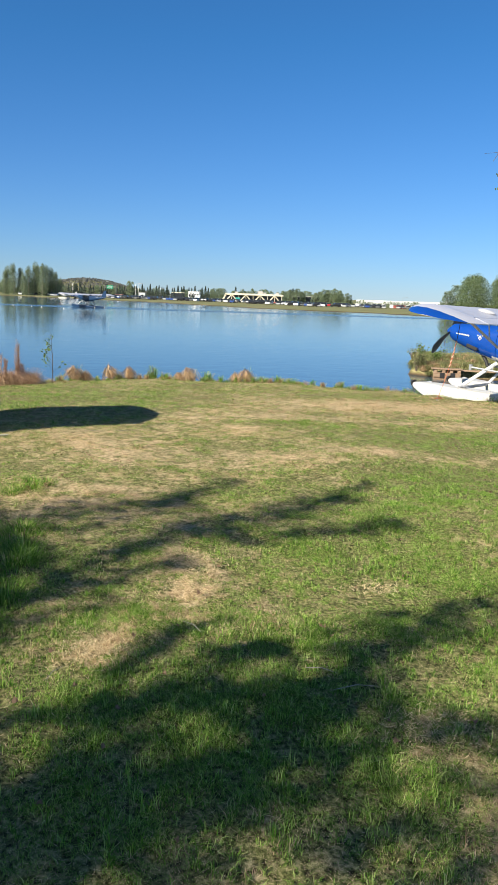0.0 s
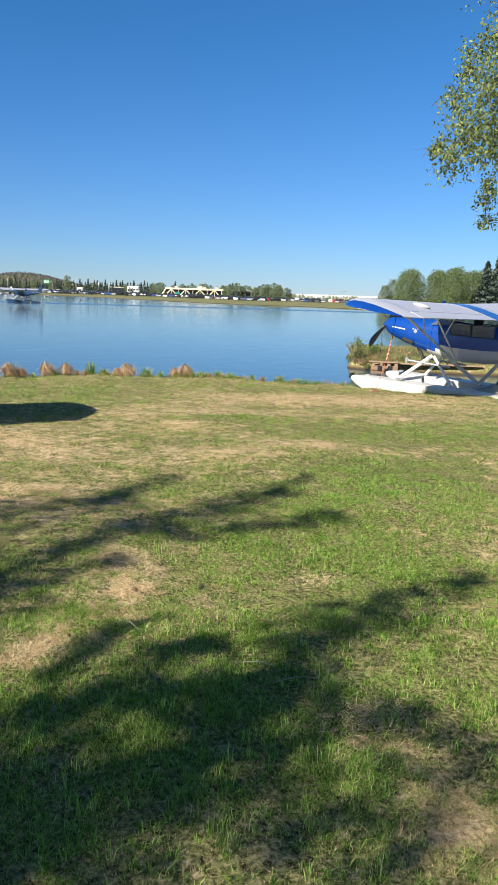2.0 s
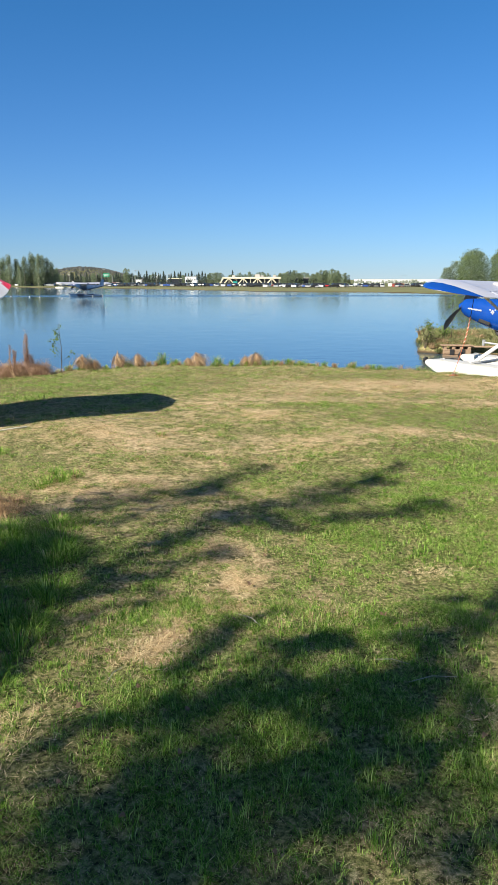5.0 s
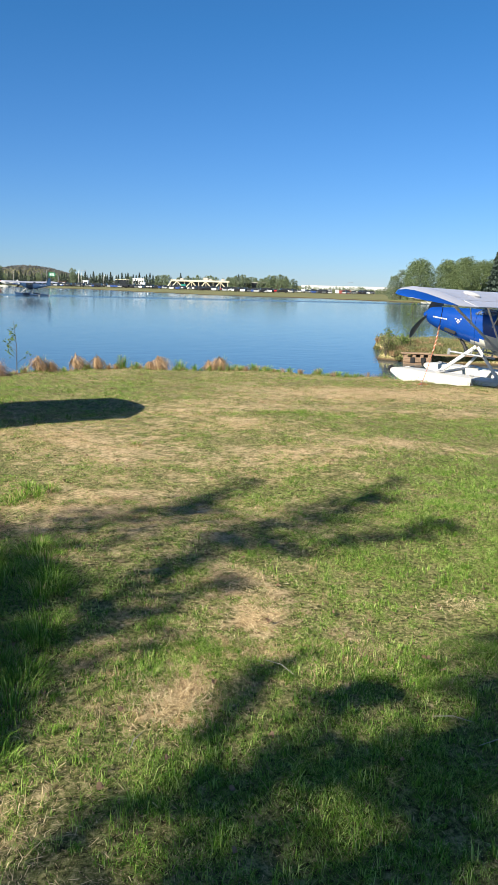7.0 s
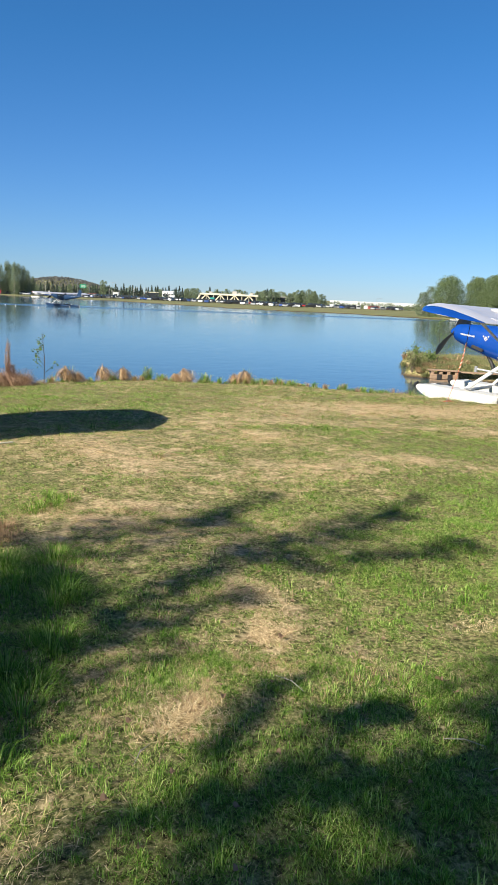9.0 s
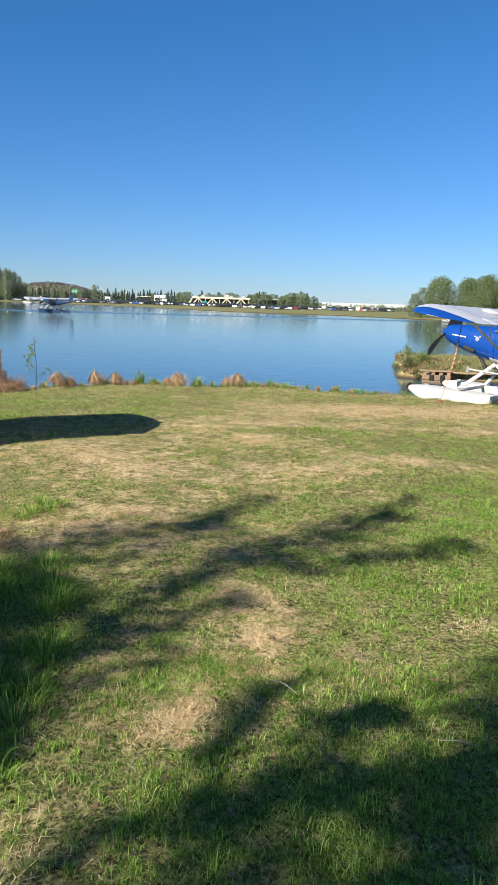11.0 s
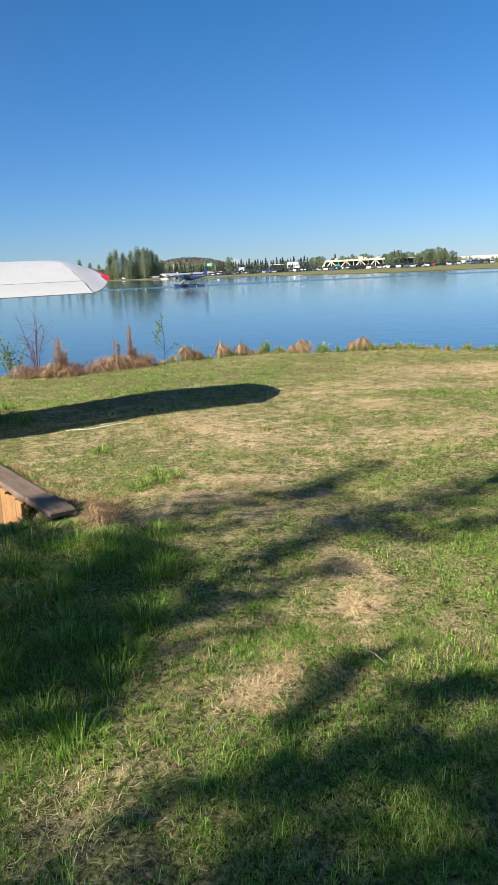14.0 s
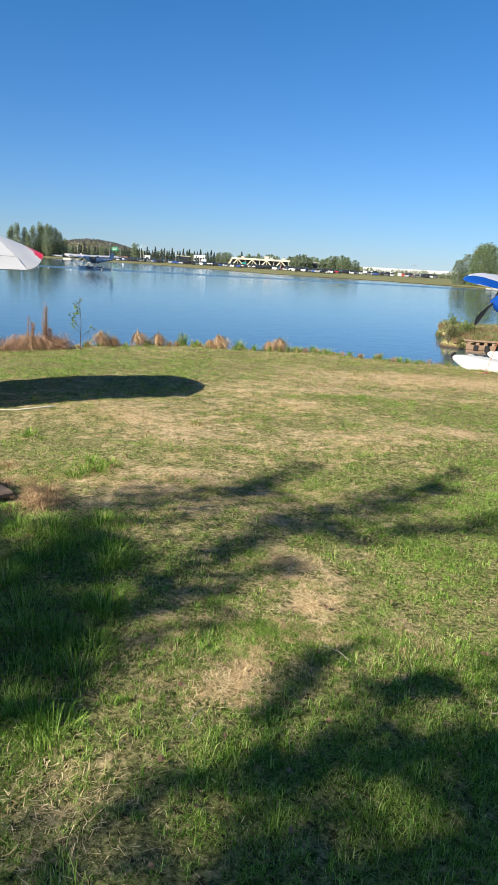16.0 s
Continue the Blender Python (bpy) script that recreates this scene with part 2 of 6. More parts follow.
NEEDLES = foliage("spruce_needles", (0.03, 0.05, 0.04), (0.085, 0.115, 0.095), 0.6, 0.1)
THATCH = foliage("dry_thatch", (0.2, 0.13, 0.075), (0.88, 0.69, 0.45), 0.6, 0.35)
SPIT_GRASS = foliage("rough_spit_grass", (0.09, 0.12, 0.04), (0.38, 0.36, 0.17), 0.7, 0.25)
REED = foliage("pinkish_dead_reed", (0.2, 0.1, 0.065), (0.66, 0.45, 0.32), 0.7, 0.25)
STRAW = foliage("dead_grass", (0.15, 0.085, 0.04), (0.66, 0.47, 0.28), 0.7, 0.2)
WEED = foliage("weed_leaves", (0.08, 0.14, 0.03), (0.26, 0.36, 0.1), 0.5, 0.35)
BLUE = paint("blue_enamel", (0.005, 0.055, 0.31), 0.2, vary=0.1, dirty=0.04)
WING_GREY = paint("silver_grey_dope", (0.44, 0.45, 0.52), 0.4, vary=0.06, dirty=0.06)
WHITE = paint("white_enamel", (0.61, 0.61, 0.62), 0.35, vary=0.05, dirty=0.12)
CREAM = paint("cream_white_enamel", (0.6, 0.585, 0.54), 0.4, vary=0.06, dirty=0.15)
RED = paint("red_enamel", (0.6, 0.02, 0.03), 0.3, vary=0.1, dirty=0.05)
STEEL = paint("brushed_tube_metal", (0.66, 0.66, 0.66), 0.45, 0.0, vary=0.15, dirty=0.1)
GREYMETAL = paint("weathered_grey_metal", (0.33, 0.34, 0.36), 0.5, 0.4, vary=0.15, dirty=0.2)
BLACK = paint("black_rubber", (0.015, 0.015, 0.017), 0.6, vary=0.2, dirty=0.1)
PROP_BLACK = paint("black_propeller_paint", (0.02, 0.022, 0.025), 0.4, vary=0.2, dirty=0.1)


# ---- mesh helpers ----
def part(name, bm, material, parent=None, label=""):
    """Link a bmesh as one mesh object, under a thing or a part if given."""
    me = bpy.data.meshes.new(name)
    bmesh.ops.recalc_face_normals(bm, faces=bm.faces[:])
    bm.to_mesh(me)
    bm.free()
    me.set_sharp_from_angle(angle=radians(32))
    for mm in (material if isinstance(material, (list, tuple)) else [material]):
        me.materials.append(mm)
    ob = new(name, me)
    if parent:
        ob.parent = parent
    return tagged(ob, label)


def thing(name, label, category, m=None, group="", kind=""):
    ob = new(name)
    ob.empty_display_size = 0.3
    if m is not None:
        ob.matrix_world = m
    return tagged(ob, label, category, group, kind)


def box(bm, sx, sy, sz, m=None, bevel=0.0):
    """A box of those sizes, centred, with chamfered edges."""
    r = bmesh.ops.create_cube(bm, size=1)
    vs = r["verts"]
    bmesh.ops.scale(bm, vec=(sx, sy, sz), verts=vs)
    if bevel:
        es = list({e for v in vs for e in v.link_edges})
        b = bmesh.ops.bevel(bm, geom=es, offset=bevel, segments=1, affect="EDGES")
        vs = list({v for f in b["faces"] for v in f.verts} | {v for v in vs if v.is_valid})
    if m is not None:
        bmesh.ops.transform(bm, matrix=m, verts=vs)
    return vs


def tube(bm, pts, radii, n=8, flat=1.0):
    """A tube through points; radii one for all or one each. flat squeezes it along its second axis."""
    pts = [Vector(p) for p in pts]
    if isinstance(radii, (int, float)):
        radii = [radii] * len(pts)
    rings, side = [], None
    for i, p in enumerate(pts):
        d = (pts[min(i + 1, len(pts) - 1)] - pts[max(i - 1, 0)]).normalized()
        if side is None:
            side = d.cross(Vector((0, 0, 1)) if abs(d.z) < 0.95 else Vector((1, 0, 0))).normalized()
        side = (side - d * side.dot(d)).normalized()
        up = d.cross(side)
        rings.append([bm.verts.new(p + (side * math.cos(a) * flat + up * math.sin(a)) * radii[i]) for a in (2 * math.pi * k / n for k in range(n))])
    for a, b in zip(rings, rings[1:]):
        for k in range(n):
            bm.faces.new((a[k], a[(k + 1) % n], b[(k + 1) % n], b[k]))
    bm.faces.new(rings[0][::-1])
    bm.faces.new(rings[-1])
    return rings


def loft(bm, rings, smooth=True, mat=None):
    """Skin closed rings of equal count and cap both ends. mat(i, k) gives a face's material."""
    rs = [[bm.verts.new(p) for p in r] for r in rings]
    n = len(rs[0])
    for i, (a, b) in enumerate(zip(rs, rs[1:])):
        for k in range(n):
            f = bm.faces.new((a[k], a[(k + 1) % n], b[(k + 1) % n], b[k]))
            f.smooth = smooth
            if mat:
                f.material_index = mat(i, k)
    bm.faces.new(rs[0][::-1])
    bm.faces.new(rs[-1])
    return rs


def oval(x, cy, cz, ry, rz, n=16, sq=2.4):
    """A superellipse ring in the plane x = const."""
    out = []
    for k in range(n):
        a = 2 * math.pi * (k + 0.5) / n
        c, s = math.cos(a), math.sin(a)
        out.append((x, cy + ry * math.copysign(abs(c) ** (2 / sq), c), cz + rz * math.copysign(abs(s) ** (2 / sq), s)))
    return out


def mesh_from(name, verts, faces_quads, material, smooth=False):
    """A mesh object from numpy arrays: verts (n, 3) and faces (m, 3 or 4)."""
    me = bpy.data.meshes.new(name)
    k = faces_quads.shape[1]
    me.vertices.add(len(verts))
    me.vertices.foreach_set("co", np.ascontiguousarray(verts, dtype=np.float32).ravel())
    me.loops.add(faces_quads.size)
    me.loops.foreach_set("vertex_index", np.ascontiguousarray(faces_quads, dtype=np.int32).ravel())
    me.polygons.add(len(faces_quads))
    me.polygons.foreach_set("loop_start", np.arange(0, faces_quads.size, k, dtype=np.int32))
    me.polygons.foreach_set("loop_total", np.full(len(faces_quads), k, dtype=np.int32))
    if smooth:
        me.polygons.foreach_set("use_smooth", np.ones(len(faces_quads), dtype=bool))
    me.update(calc_edges=True)
    me.materials.append(material)
    return me


# ---- ground and lake ----
WATER_Z = -0.6
NEAR_SHORE = [(-60, 14), (-20, 15.5), (-9, 17.2), (-6.4, 17.4), (-5.4, 18.4), (-4.5, 19.8), (-3.4, 20.4), (-0.5, 20.6), (1.1, 20.4), (2.6, 19.9),
              (4.0, 19.1), (6.1, 17.6), (9, 16.6), (14, 15.6), (40, 14), (400, 10)]
FAR_SHORE = [(-900, 700), (-200, 430), (-80, 326), (-37, 282), (4, 205), (34, 190), (41, 176), (52, 150), (70, 120), (100, 90), (170, 60), (900, 20)]


def curve_at(points, x):
    return np.interp(x, [p[0] for p in points], [p[1] for p in points])


def step(a, b, x):
    s = np.clip((x - a) / (b - a), 0, 1)
    return s * s * (3 - 2 * s)


def height(x, y):
    """The ground's height, for arrays."""
    x, y = np.asarray(x, float), np.asarray(y, float)
    wob = 0.12 * np.sin(x * 2.1) + 0.09 * np.sin(x * 5.3 + 1) + 0.05 * np.sin(x * 11.0)
    d = curve_at(NEAR_SHORE, x) + wob - y                      # metres inland of the near bank
    lawn = -0.04 - 0.23 * step(9.0, 0.3, d) + 0.018 * np.sin(x * 1.7 + y * 0.6) + 0.014 * np.sin(y * 2.3 - x) + 0.006 * np.sin(x * 9 + y * 7)
    lawn = lawn + 0.03 * step(0.5, 4.5, x) * step(7.0, 0.5, d)
    z = -2.2 + (lawn + 2.2) * step(-1.2, 0.25, d)
    # grassy spit beyond the blue floatplane
    sx, sy = x - 7.25 - 0.25 * np.sin(y * 1.3) + 1.05 * np.exp(-(((y - 27.8) / 1.0) ** 2)), 4.2 + np.clip(x - 6, 0, 30) * 0.06 - np.abs(y - 30.5 - 0.2 * np.sin(x))
    spit = np.minimum(sx, sy)
    z = np.maximum(z, -2.2 + (1.95 + 0.05 * np.sin(x * 3) * np.sin(y * 2)) * step(-0.9, 0.35, spit))
    # far shore: a low bank, then land that rises a little
    f = y - curve_at(FAR_SHORE, x)
    east = step(5, 40, x)
    land = -0.3 - 0.04 * east + 0.12 * step(0, 120, f) + 0.06 * np.sin(x * 0.11 + y * 0.05) + np.clip(f - 500, 0, 5000) * 0.004
    z = np.maximum(z, -2.2 + (land + 2.2) * step(-4.0, 2.5, f))
    # berth cut into the lawn behind the timber bulkhead
    along = (x + 2.85) * 0.738 + (y - 6.55) * 0.675          # left of the bulkhead's line where negative
    back = (x + 2.85) * -0.69 + (y - 6.55) * 0.72
    cut = np.minimum(np.minimum(-along, back), 40 - np.abs(x))
    return z - np.where(y < 60, (z + 0.95) * step(-0.02, 0.35, cut) * (z > -0.95), 0)


def spread(core_a, core_b, stepsize, far, grow=1.12):
    xs = list(np.arange(core_a, core_b + 1e-6, stepsize))
    s, up, dn = stepsize, core_b, core_a
    lo, hi = [], []
    while up < far:
        s *= grow
        up += s
        dn -= s
        hi.append(up)
        lo.append(dn)
    return np.array(lo[::-1] + xs + hi)


gx, gy = spread(-12, 14, 0.19, 4200, 1.09), spread(0, 36, 0.19, 4200, 1.07)
X, Y = np.meshgrid(gx, gy)
V = np.stack([X, Y, height(X, Y)], -1).reshape(-1, 3)
idx = np.arange(X.size).reshape(X.shape)
Q = np.stack([idx[:-1, :-1], idx[:-1, 1:], idx[1:, 1:], idx[1:, :-1]], -1).reshape(-1, 4)
ground = tagged(new("ground", mesh_from("ground", V, Q, TURF, True)), "patchy lawn sloping to a lake, with far grassy shore", "ground", kind="structure")
wx, wy = 1500.0, 900.0
water = new("water", mesh_from("water", np.array([(-wx, 4, WATER_Z), (wx, 4, WATER_Z), (wx, wy, WATER_Z), (-wx, wy, WATER_Z)]), np.array([[0, 1, 2, 3]]), WATER))
tagged(water, "calm blue lake with faint ripples and a wake", "water", kind="structure")


# ---- floatplanes ----
GLASS, _t, _b = shader("window_glass", 0.02)
_b.inputs["Base Color"].default_value = (0.55, 0.62, 0.66, 1)
_b.inputs["Transmission Weight"].default_value = 0.85
_b.inputs["IOR"].default_value = 1.45
DARK_BLUE = paint("dark_navy_enamel", (0.006, 0.03, 0.085), 0.4, vary=0.15, dirty=0.1)
SEAT = paint("dark_cabin_cloth", (0.03, 0.03, 0.035), 0.9, vary=0.3, dirty=0.1)
ORANGE = paint("orange_rope_fibre", (0.5, 0.15, 0.08), 0.9, vary=0.25, grain=150, relief=0.5)
PALE_ROPE = paint("pale_rope_fibre", (0.7, 0.66, 0.58), 0.9, vary=0.2, grain=150, relief=0.5)

FOIL = [(0.0, 0.0), (0.015, 0.35), (0.06, 0.66), (0.15, 0.92), (0.3, 1.0), (0.5, 0.86), (0.75, 0.5), (1.0, 0.04)]


def foil_ring(y, z, lead, trail, thick, cut=None):
    """A wing section at span y: the upper side from nose to tail, then the flat underside back. cut: where it stops short of its trailing edge."""
    c = lead - trail
    k = 1.0 if cut is None else (lead - cut) / c
    tops = np.interp([u * k for u, v in FOIL], [u for u, v in FOIL], [v for u, v in FOIL])
    up = [(lead - u * k * c, y, z + thick * c * v) for (u, _), v in zip(FOIL, tops)]
    low = [(lead - u * k * c, y, z - thick * c * 0.16 * min(1, u * k * 12) * (1 - u * k * 0.7)) for u, v in FOIL[::-1][:-1]]
    return up + low


def wing_panel(parent, side, skin, trim, root, tip, lead, trail, z0, rise, rake, thick=0.115, stripe=None, tip_len=0.95, washout=0.0, square=False):
    """One wing half: panel with the aileron and flap cut out of it, aileron, flap and tip bow."""
    c = lead - trail
    hinge = trail + 0.2 * c

    def ring(y, le, te):
        z = z0 + rise * (y - root) - washout * (y - root)
        if abs(te - hinge - 0.02) < 1e-6:
            return foil_ring(side * y, z, le, trail, thick, te)
        return foil_ring(side * y, z, le, te, thick * min(1, ((le - te) / c) ** 0.9))

    def tips(u):
        k = math.sqrt(max(0, 1 - u * u))
        if square:
            return lead - (1 - max(0, 1 - u ** 2.6) ** 0.5) * c * 0.5, trail + 0.03 * c + u ** 1.35 * c * 0.36
        return lead - (1 - k) * c * 0.42, trail + (1 - k) * c * 0.5

    a0, a1, fl = root + 0.46 * (tip - root), tip - tip_len, root + 0.1
    panel = [(root, lead, trail), (fl, lead, trail), (fl + 0.01, lead, hinge + 0.02), (a1 - 0.02, lead, hinge + 0.02)]
    if not square:
        panel += [(a1 - 0.01, lead, trail), (a1, lead, trail)]
    else:
        panel += [(a1 - 0.01, lead, trail + 0.03 * c), (a1, lead, trail + 0.03 * c)]
    # a rib every 0.3 m or so sags the cloth between them
    fine = []
    for (ya, la, ta), (yb, lb, tb) in zip(panel, panel[1:]):
        n = max(1, round((yb - ya) / 0.3))
        fine += [(ya + (yb - ya) * i / n, la + (lb - la) * i / n, ta + (tb - ta) * i / n) for i in range(n)]
    fine.append(panel[-1])
    nf = len(FOIL)

    def colour(i, k):
        y = (fine[i][0] + fine[i + 1][0]) / 2
        if stripe and stripe[0] < y < stripe[1]:
            return 1
        return 1 if trim and (k < 1 or k >= 2 * nf - 3) and y > tip - 3.2 else 0

    bm = bmesh.new()
    loft(bm, [ring(*s) for s in fine], True, colour)
    w = part("wing", bm, [skin, trim or skin], parent)
    bm = bmesh.new()
    us = [0, 0.15, 0.3, 0.45, 0.6, 0.75, 0.84, 0.92, 0.97, 0.995]
    rings = [ring(a1 + 0.002 + u * tip_len, *tips(u)) for u in us]
    if square:
        rings = [[(x, y, z + 0.08 * u * u) for x, y, z in r] for u, r in zip(us, rings)]
        loft(bm, rings, True, lambda i, k: 1 if i >= (7 if min(k, 2 * nf - 2 - k) < 0.4 * nf else 6 if min(k, 2 * nf - 2 - k) < 0.75 * nf else 5) else 0)
    else:
        loft(bm, rings, True, lambda i, k: 1 if i >= 4 or (k < 2 and i > 0) or k >= nf else 0)
    part("wing_tip", bm, [skin, trim or skin], w)
    for nm, ya, yb in (("aileron", a0, a1 - 0.03), ("flap", fl + 0.02, a0 - 0.015)):
        bm = bmesh.new()
        rr = []
        for i in range(7):
            y = ya + (yb - ya) * i / 6
            z = z0 + rise * (y - root) - washout * (y - root)
            rr.append([(hinge + 0.004, side * y, z + thick * c * 0.4), (hinge - 0.03, side * y, z + thick * c * 0.44), (trail, side * y, z + 0.012),
                       (trail, side * y, z + 0.002), (hinge - 0.03, side * y, z - 0.012), (hinge + 0.004, side * y, z)])
        loft(bm, rr, False)
        part(nm, bm, skin, w)
    return w


def float_hull(parent, y, skin, bow=0.56, stern=-5.5, deck=0.41):
    """A seaplane float: flat deck, upright sides, V bottom with a step, upswept bow."""
    bm = bmesh.new()
    L = bow - stern
    rings = []
    for u, w, top, chine, keel in ((0.0, 0.05, 0.37, 0.34, 0.31), (0.012, 0.12, 0.42, 0.31, 0.26), (0.05, 0.23, 0.45, 0.22, 0.12), (0.12, 0.32, 0.46, 0.06, -0.08),
                                   (0.22, 0.35, 0.45, -0.02, -0.21), (0.38, 0.36, 0.44, -0.05, -0.27), (0.545, 0.36, 0.43, -0.06, -0.28), (0.55, 0.34, 0.43, 0.05, -0.17),
                                   (0.75, 0.29, 0.41, 0.10, -0.06), (0.93, 0.2, 0.38, 0.16, 0.06), (1.0, 0.13, 0.36, 0.2, 0.14)):
        x = bow - u * L
        rings.append([(x, y - w * 0.93, top), (x, y - w * 0.5, top + 0.008), (x, y, top + 0.012), (x, y + w * 0.5, top + 0.008), (x, y + w * 0.93, top),
                      (x, y + w, top - 0.025), (x, y + w, chine), (x, y + w * 0.5, (chine + keel) / 2 - 0.01), (x, y, keel),
                      (x, y - w * 0.5, (chine + keel) / 2 - 0.01), (x, y - w, chine), (x, y - w, top - 0.025)])
    loft(bm, rings, False)
    fl = part("float", bm, skin, parent, "white metal float with flat deck")
    bm = bmesh.new()
    tube(bm, [(bow + 0.05, y, 0.4), (bow - 0.02, y, 0.395)], [0.07, 0.1], 10)
    part("bow_bumper", bm, BLACK, fl, "black rubber bumper")
    for x in (bow - 0.5, bow - 2.3, bow - 4.2):
        bm = bmesh.new()
        tube(bm, [(x - 0.08, y, deck + 0.07), (x - 0.04, y, deck + 0.085), (x + 0.04, y, deck + 0.085), (x + 0.08, y, deck + 0.07)], 0.011, 6)
        tube(bm, [(x - 0.03, y, deck + 0.02), (x - 0.03, y, deck + 0.085)], 0.01, 6)
        tube(bm, [(x + 0.03, y, deck + 0.02), (x + 0.03, y, deck + 0.085)], 0.01, 6)
        part("mooring_cleat", bm, GREYMETAL, fl)
    bm = bmesh.new()
    box(bm, 0.22, 0.22, 0.02, Matrix.Translation((bow - 1.5, y, deck + 0.085)), 0.006)
    part("hatch", bm, GREYMETAL, fl)
    bm = bmesh.new()
    box(bm, 0.3, 0.025, 0.42, Matrix.Translation((stern - 0.1, y, 0.12)), 0.01)
    part("water_rudder", bm, GREYMETAL, fl)
    return fl


def high_wing_plane(name, label, m, body, under, wing_skin, trim, floats=True, float_skin=None, span=5.72, z0=2.12, rise=0.05, inc=3.0, stripe=None, square=False, chord=1.7, tip_len=0.95, marks=True):
    """A two-seat high-wing aeroplane. x points ahead, y to its left; the origin lies on the water or ground under the spinner's tip."""
    root = thing(name, label, "floatplane" if floats else "aeroplane", m)
    # cowling
    bm = bmesh.new()
    secs = [(0.09, 1.855, 0.15, 0.14), (0.06, 1.85, 0.21, 0.19), (-0.02, 1.84, 0.27, 0.235), (-0.2, 1.81, 0.33, 0.28), (-0.5, 1.76, 0.38, 0.34), (-0.95, 1.69, 0.42, 0.42), (-1.42, 1.63, 0.44, 0.49)]
    nose = []
    for p_, q_ in zip(secs, secs[1:]):
        nose += [tuple(u + (v - u) * i / 4 for u, v in zip(p_, q_)) for i in range(4)]
    nose.append(secs[-1])
    loft(bm, [oval(x, 0, cz, ry, rz, 24, 2.5) for x, cz, ry, rz in nose], True,
         lambda i, k: 1 if math.sin(2 * math.pi * (k + 1) / 24) < -1.02 + 0.42 * max(0, (-nose[i][0] - 0.75) / 0.6) else 0)
    cowl = part("cowling", bm, [body, under], root)
    for sy in (-1, 1):
        bm = bmesh.new()
        tube(bm, [(0.105, sy * 0.1, 1.85), (0.05, sy * 0.1, 1.85)], [0.05, 0.06], 12)
        part("air_intake", bm, BLACK, cowl)
        bm = bmesh.new()
        box(bm, 0.34, 0.03, 0.09, pose(-0.75, sy * 0.425, 1.5, 0, -16, 0), 0.012)
        part("cooling_louvre", bm, BLACK, cowl)
        if marks:
            bm = bmesh.new()
            for i in range(9):
                box(bm, 0.034, 0.006, 0.026 + 0.008 * (i % 3), Matrix.Translation((-0.22 - i * 0.048, sy * (0.345 + 0.0065 * i), 1.83 - 0.004 * i)))
            part("lettering_bar", bm, WHITE, cowl, "small illegible white lettering")
            for dx, dz, s in ((0, 0, 0.05), (0.07, 0.03, 0.035), (-0.07, 0.03, 0.035), (0, -0.07, 0.03), (0.035, -0.035, 0.03), (-0.035, -0.035, 0.03)):
                bm = bmesh.new()
                box(bm, s, 0.006, s, pose(-0.95 + dx, sy * 0.424, 1.8 + dz, 0, 45, 0))
                part("badge_mark", bm, WHITE, cowl, "small plain white emblem")
    bm = bmesh.new()
    tube(bm, [(-0.95, 0.12, 1.3), (-1.08, 0.14, 1.14), (-1.14, 0.15, 1.02)], 0.045, 10)
    part("exhaust_pipe", bm, BLACK, cowl)
    # spinner and propeller
    bm = bmesh.new()
    tube(bm, [(0.25, 0, 1.86), (0.22, 0, 1.86), (0.16, 0, 1.86), (0.09, 0, 1.86)], [0.015, 0.06, 0.105, 0.125], 14)
    for f in bm.faces:
        f.smooth = True
    part("spinner", bm, body, root)
    for a in (118.7, 298.7):
        bm = bmesh.new()
        rr = []
        for r, w, tw, th in ((0.08, 0.05, 50, 0.03), (0.25, 0.12, 36, 0.026), (0.5, 0.17, 25, 0.02), (0.8, 0.18, 18, 0.015), (1.02, 0.15, 14, 0.01), (1.1, 0.09, 13, 0.006)):
            ct, st = math.cos(radians(tw)), math.sin(radians(tw))
            rr.append([(0.13 + st * w * p + ct * q * th, ct * w * p - st * q * th, r) for p, q in ((-1, 0), (-0.4, 0.9), (0.3, 1), (1, 0), (0.3, -0.6), (-0.4, -0.5))])
        loft(bm, rr)
        bmesh.ops.transform(bm, matrix=pose(0, 0, 1.86, -a, 0, 0), verts=bm.verts[:])
        part("propeller_blade", bm, PROP_BLACK, root)
    # fuselage
    bm = bmesh.new()
    secs = [(-1.425, 1.63, 0.43, 0.49), (-2.0, 1.58, 0.44, 0.53), (-2.9, 1.57, 0.43, 0.5), (-3.6, 1.6, 0.36, 0.42), (-4.8, 1.68, 0.24, 0.3), (-6.2, 1.78, 0.12, 0.17), (-7.1, 1.84, 0.04, 0.09)]
    fine = []
    for (a, b) in zip(secs, secs[1:]):
        fine += [tuple(p + (q - p) * i / 4 for p, q in zip(a, b)) for i in range(4)]
    fine.append(secs[-1])
    n = 24

    def livery(i, k):
        a = 2 * math.pi * (k + 1) / n
        x = fine[i][0]
        edge = -0.95 + 0.88 * max(0, min(1, (-x - 1.1) / 0.75))
        return 0 if math.sin(a) > edge else (1 if x > -2.05 else 2)

    loft(bm, [oval(x, 0, cz, ry, rz, n, 2.5 + 0.7 * max(0, min(1, (-x - 1.43) / 0.6))) for x, cz, ry, rz in fine], True, livery)
    hull = part("fuselage", bm, [body, under, wing_skin if body == BLUE else under], root)
    # cabin: windscreen, windows with frames
    bm = bmesh.new()
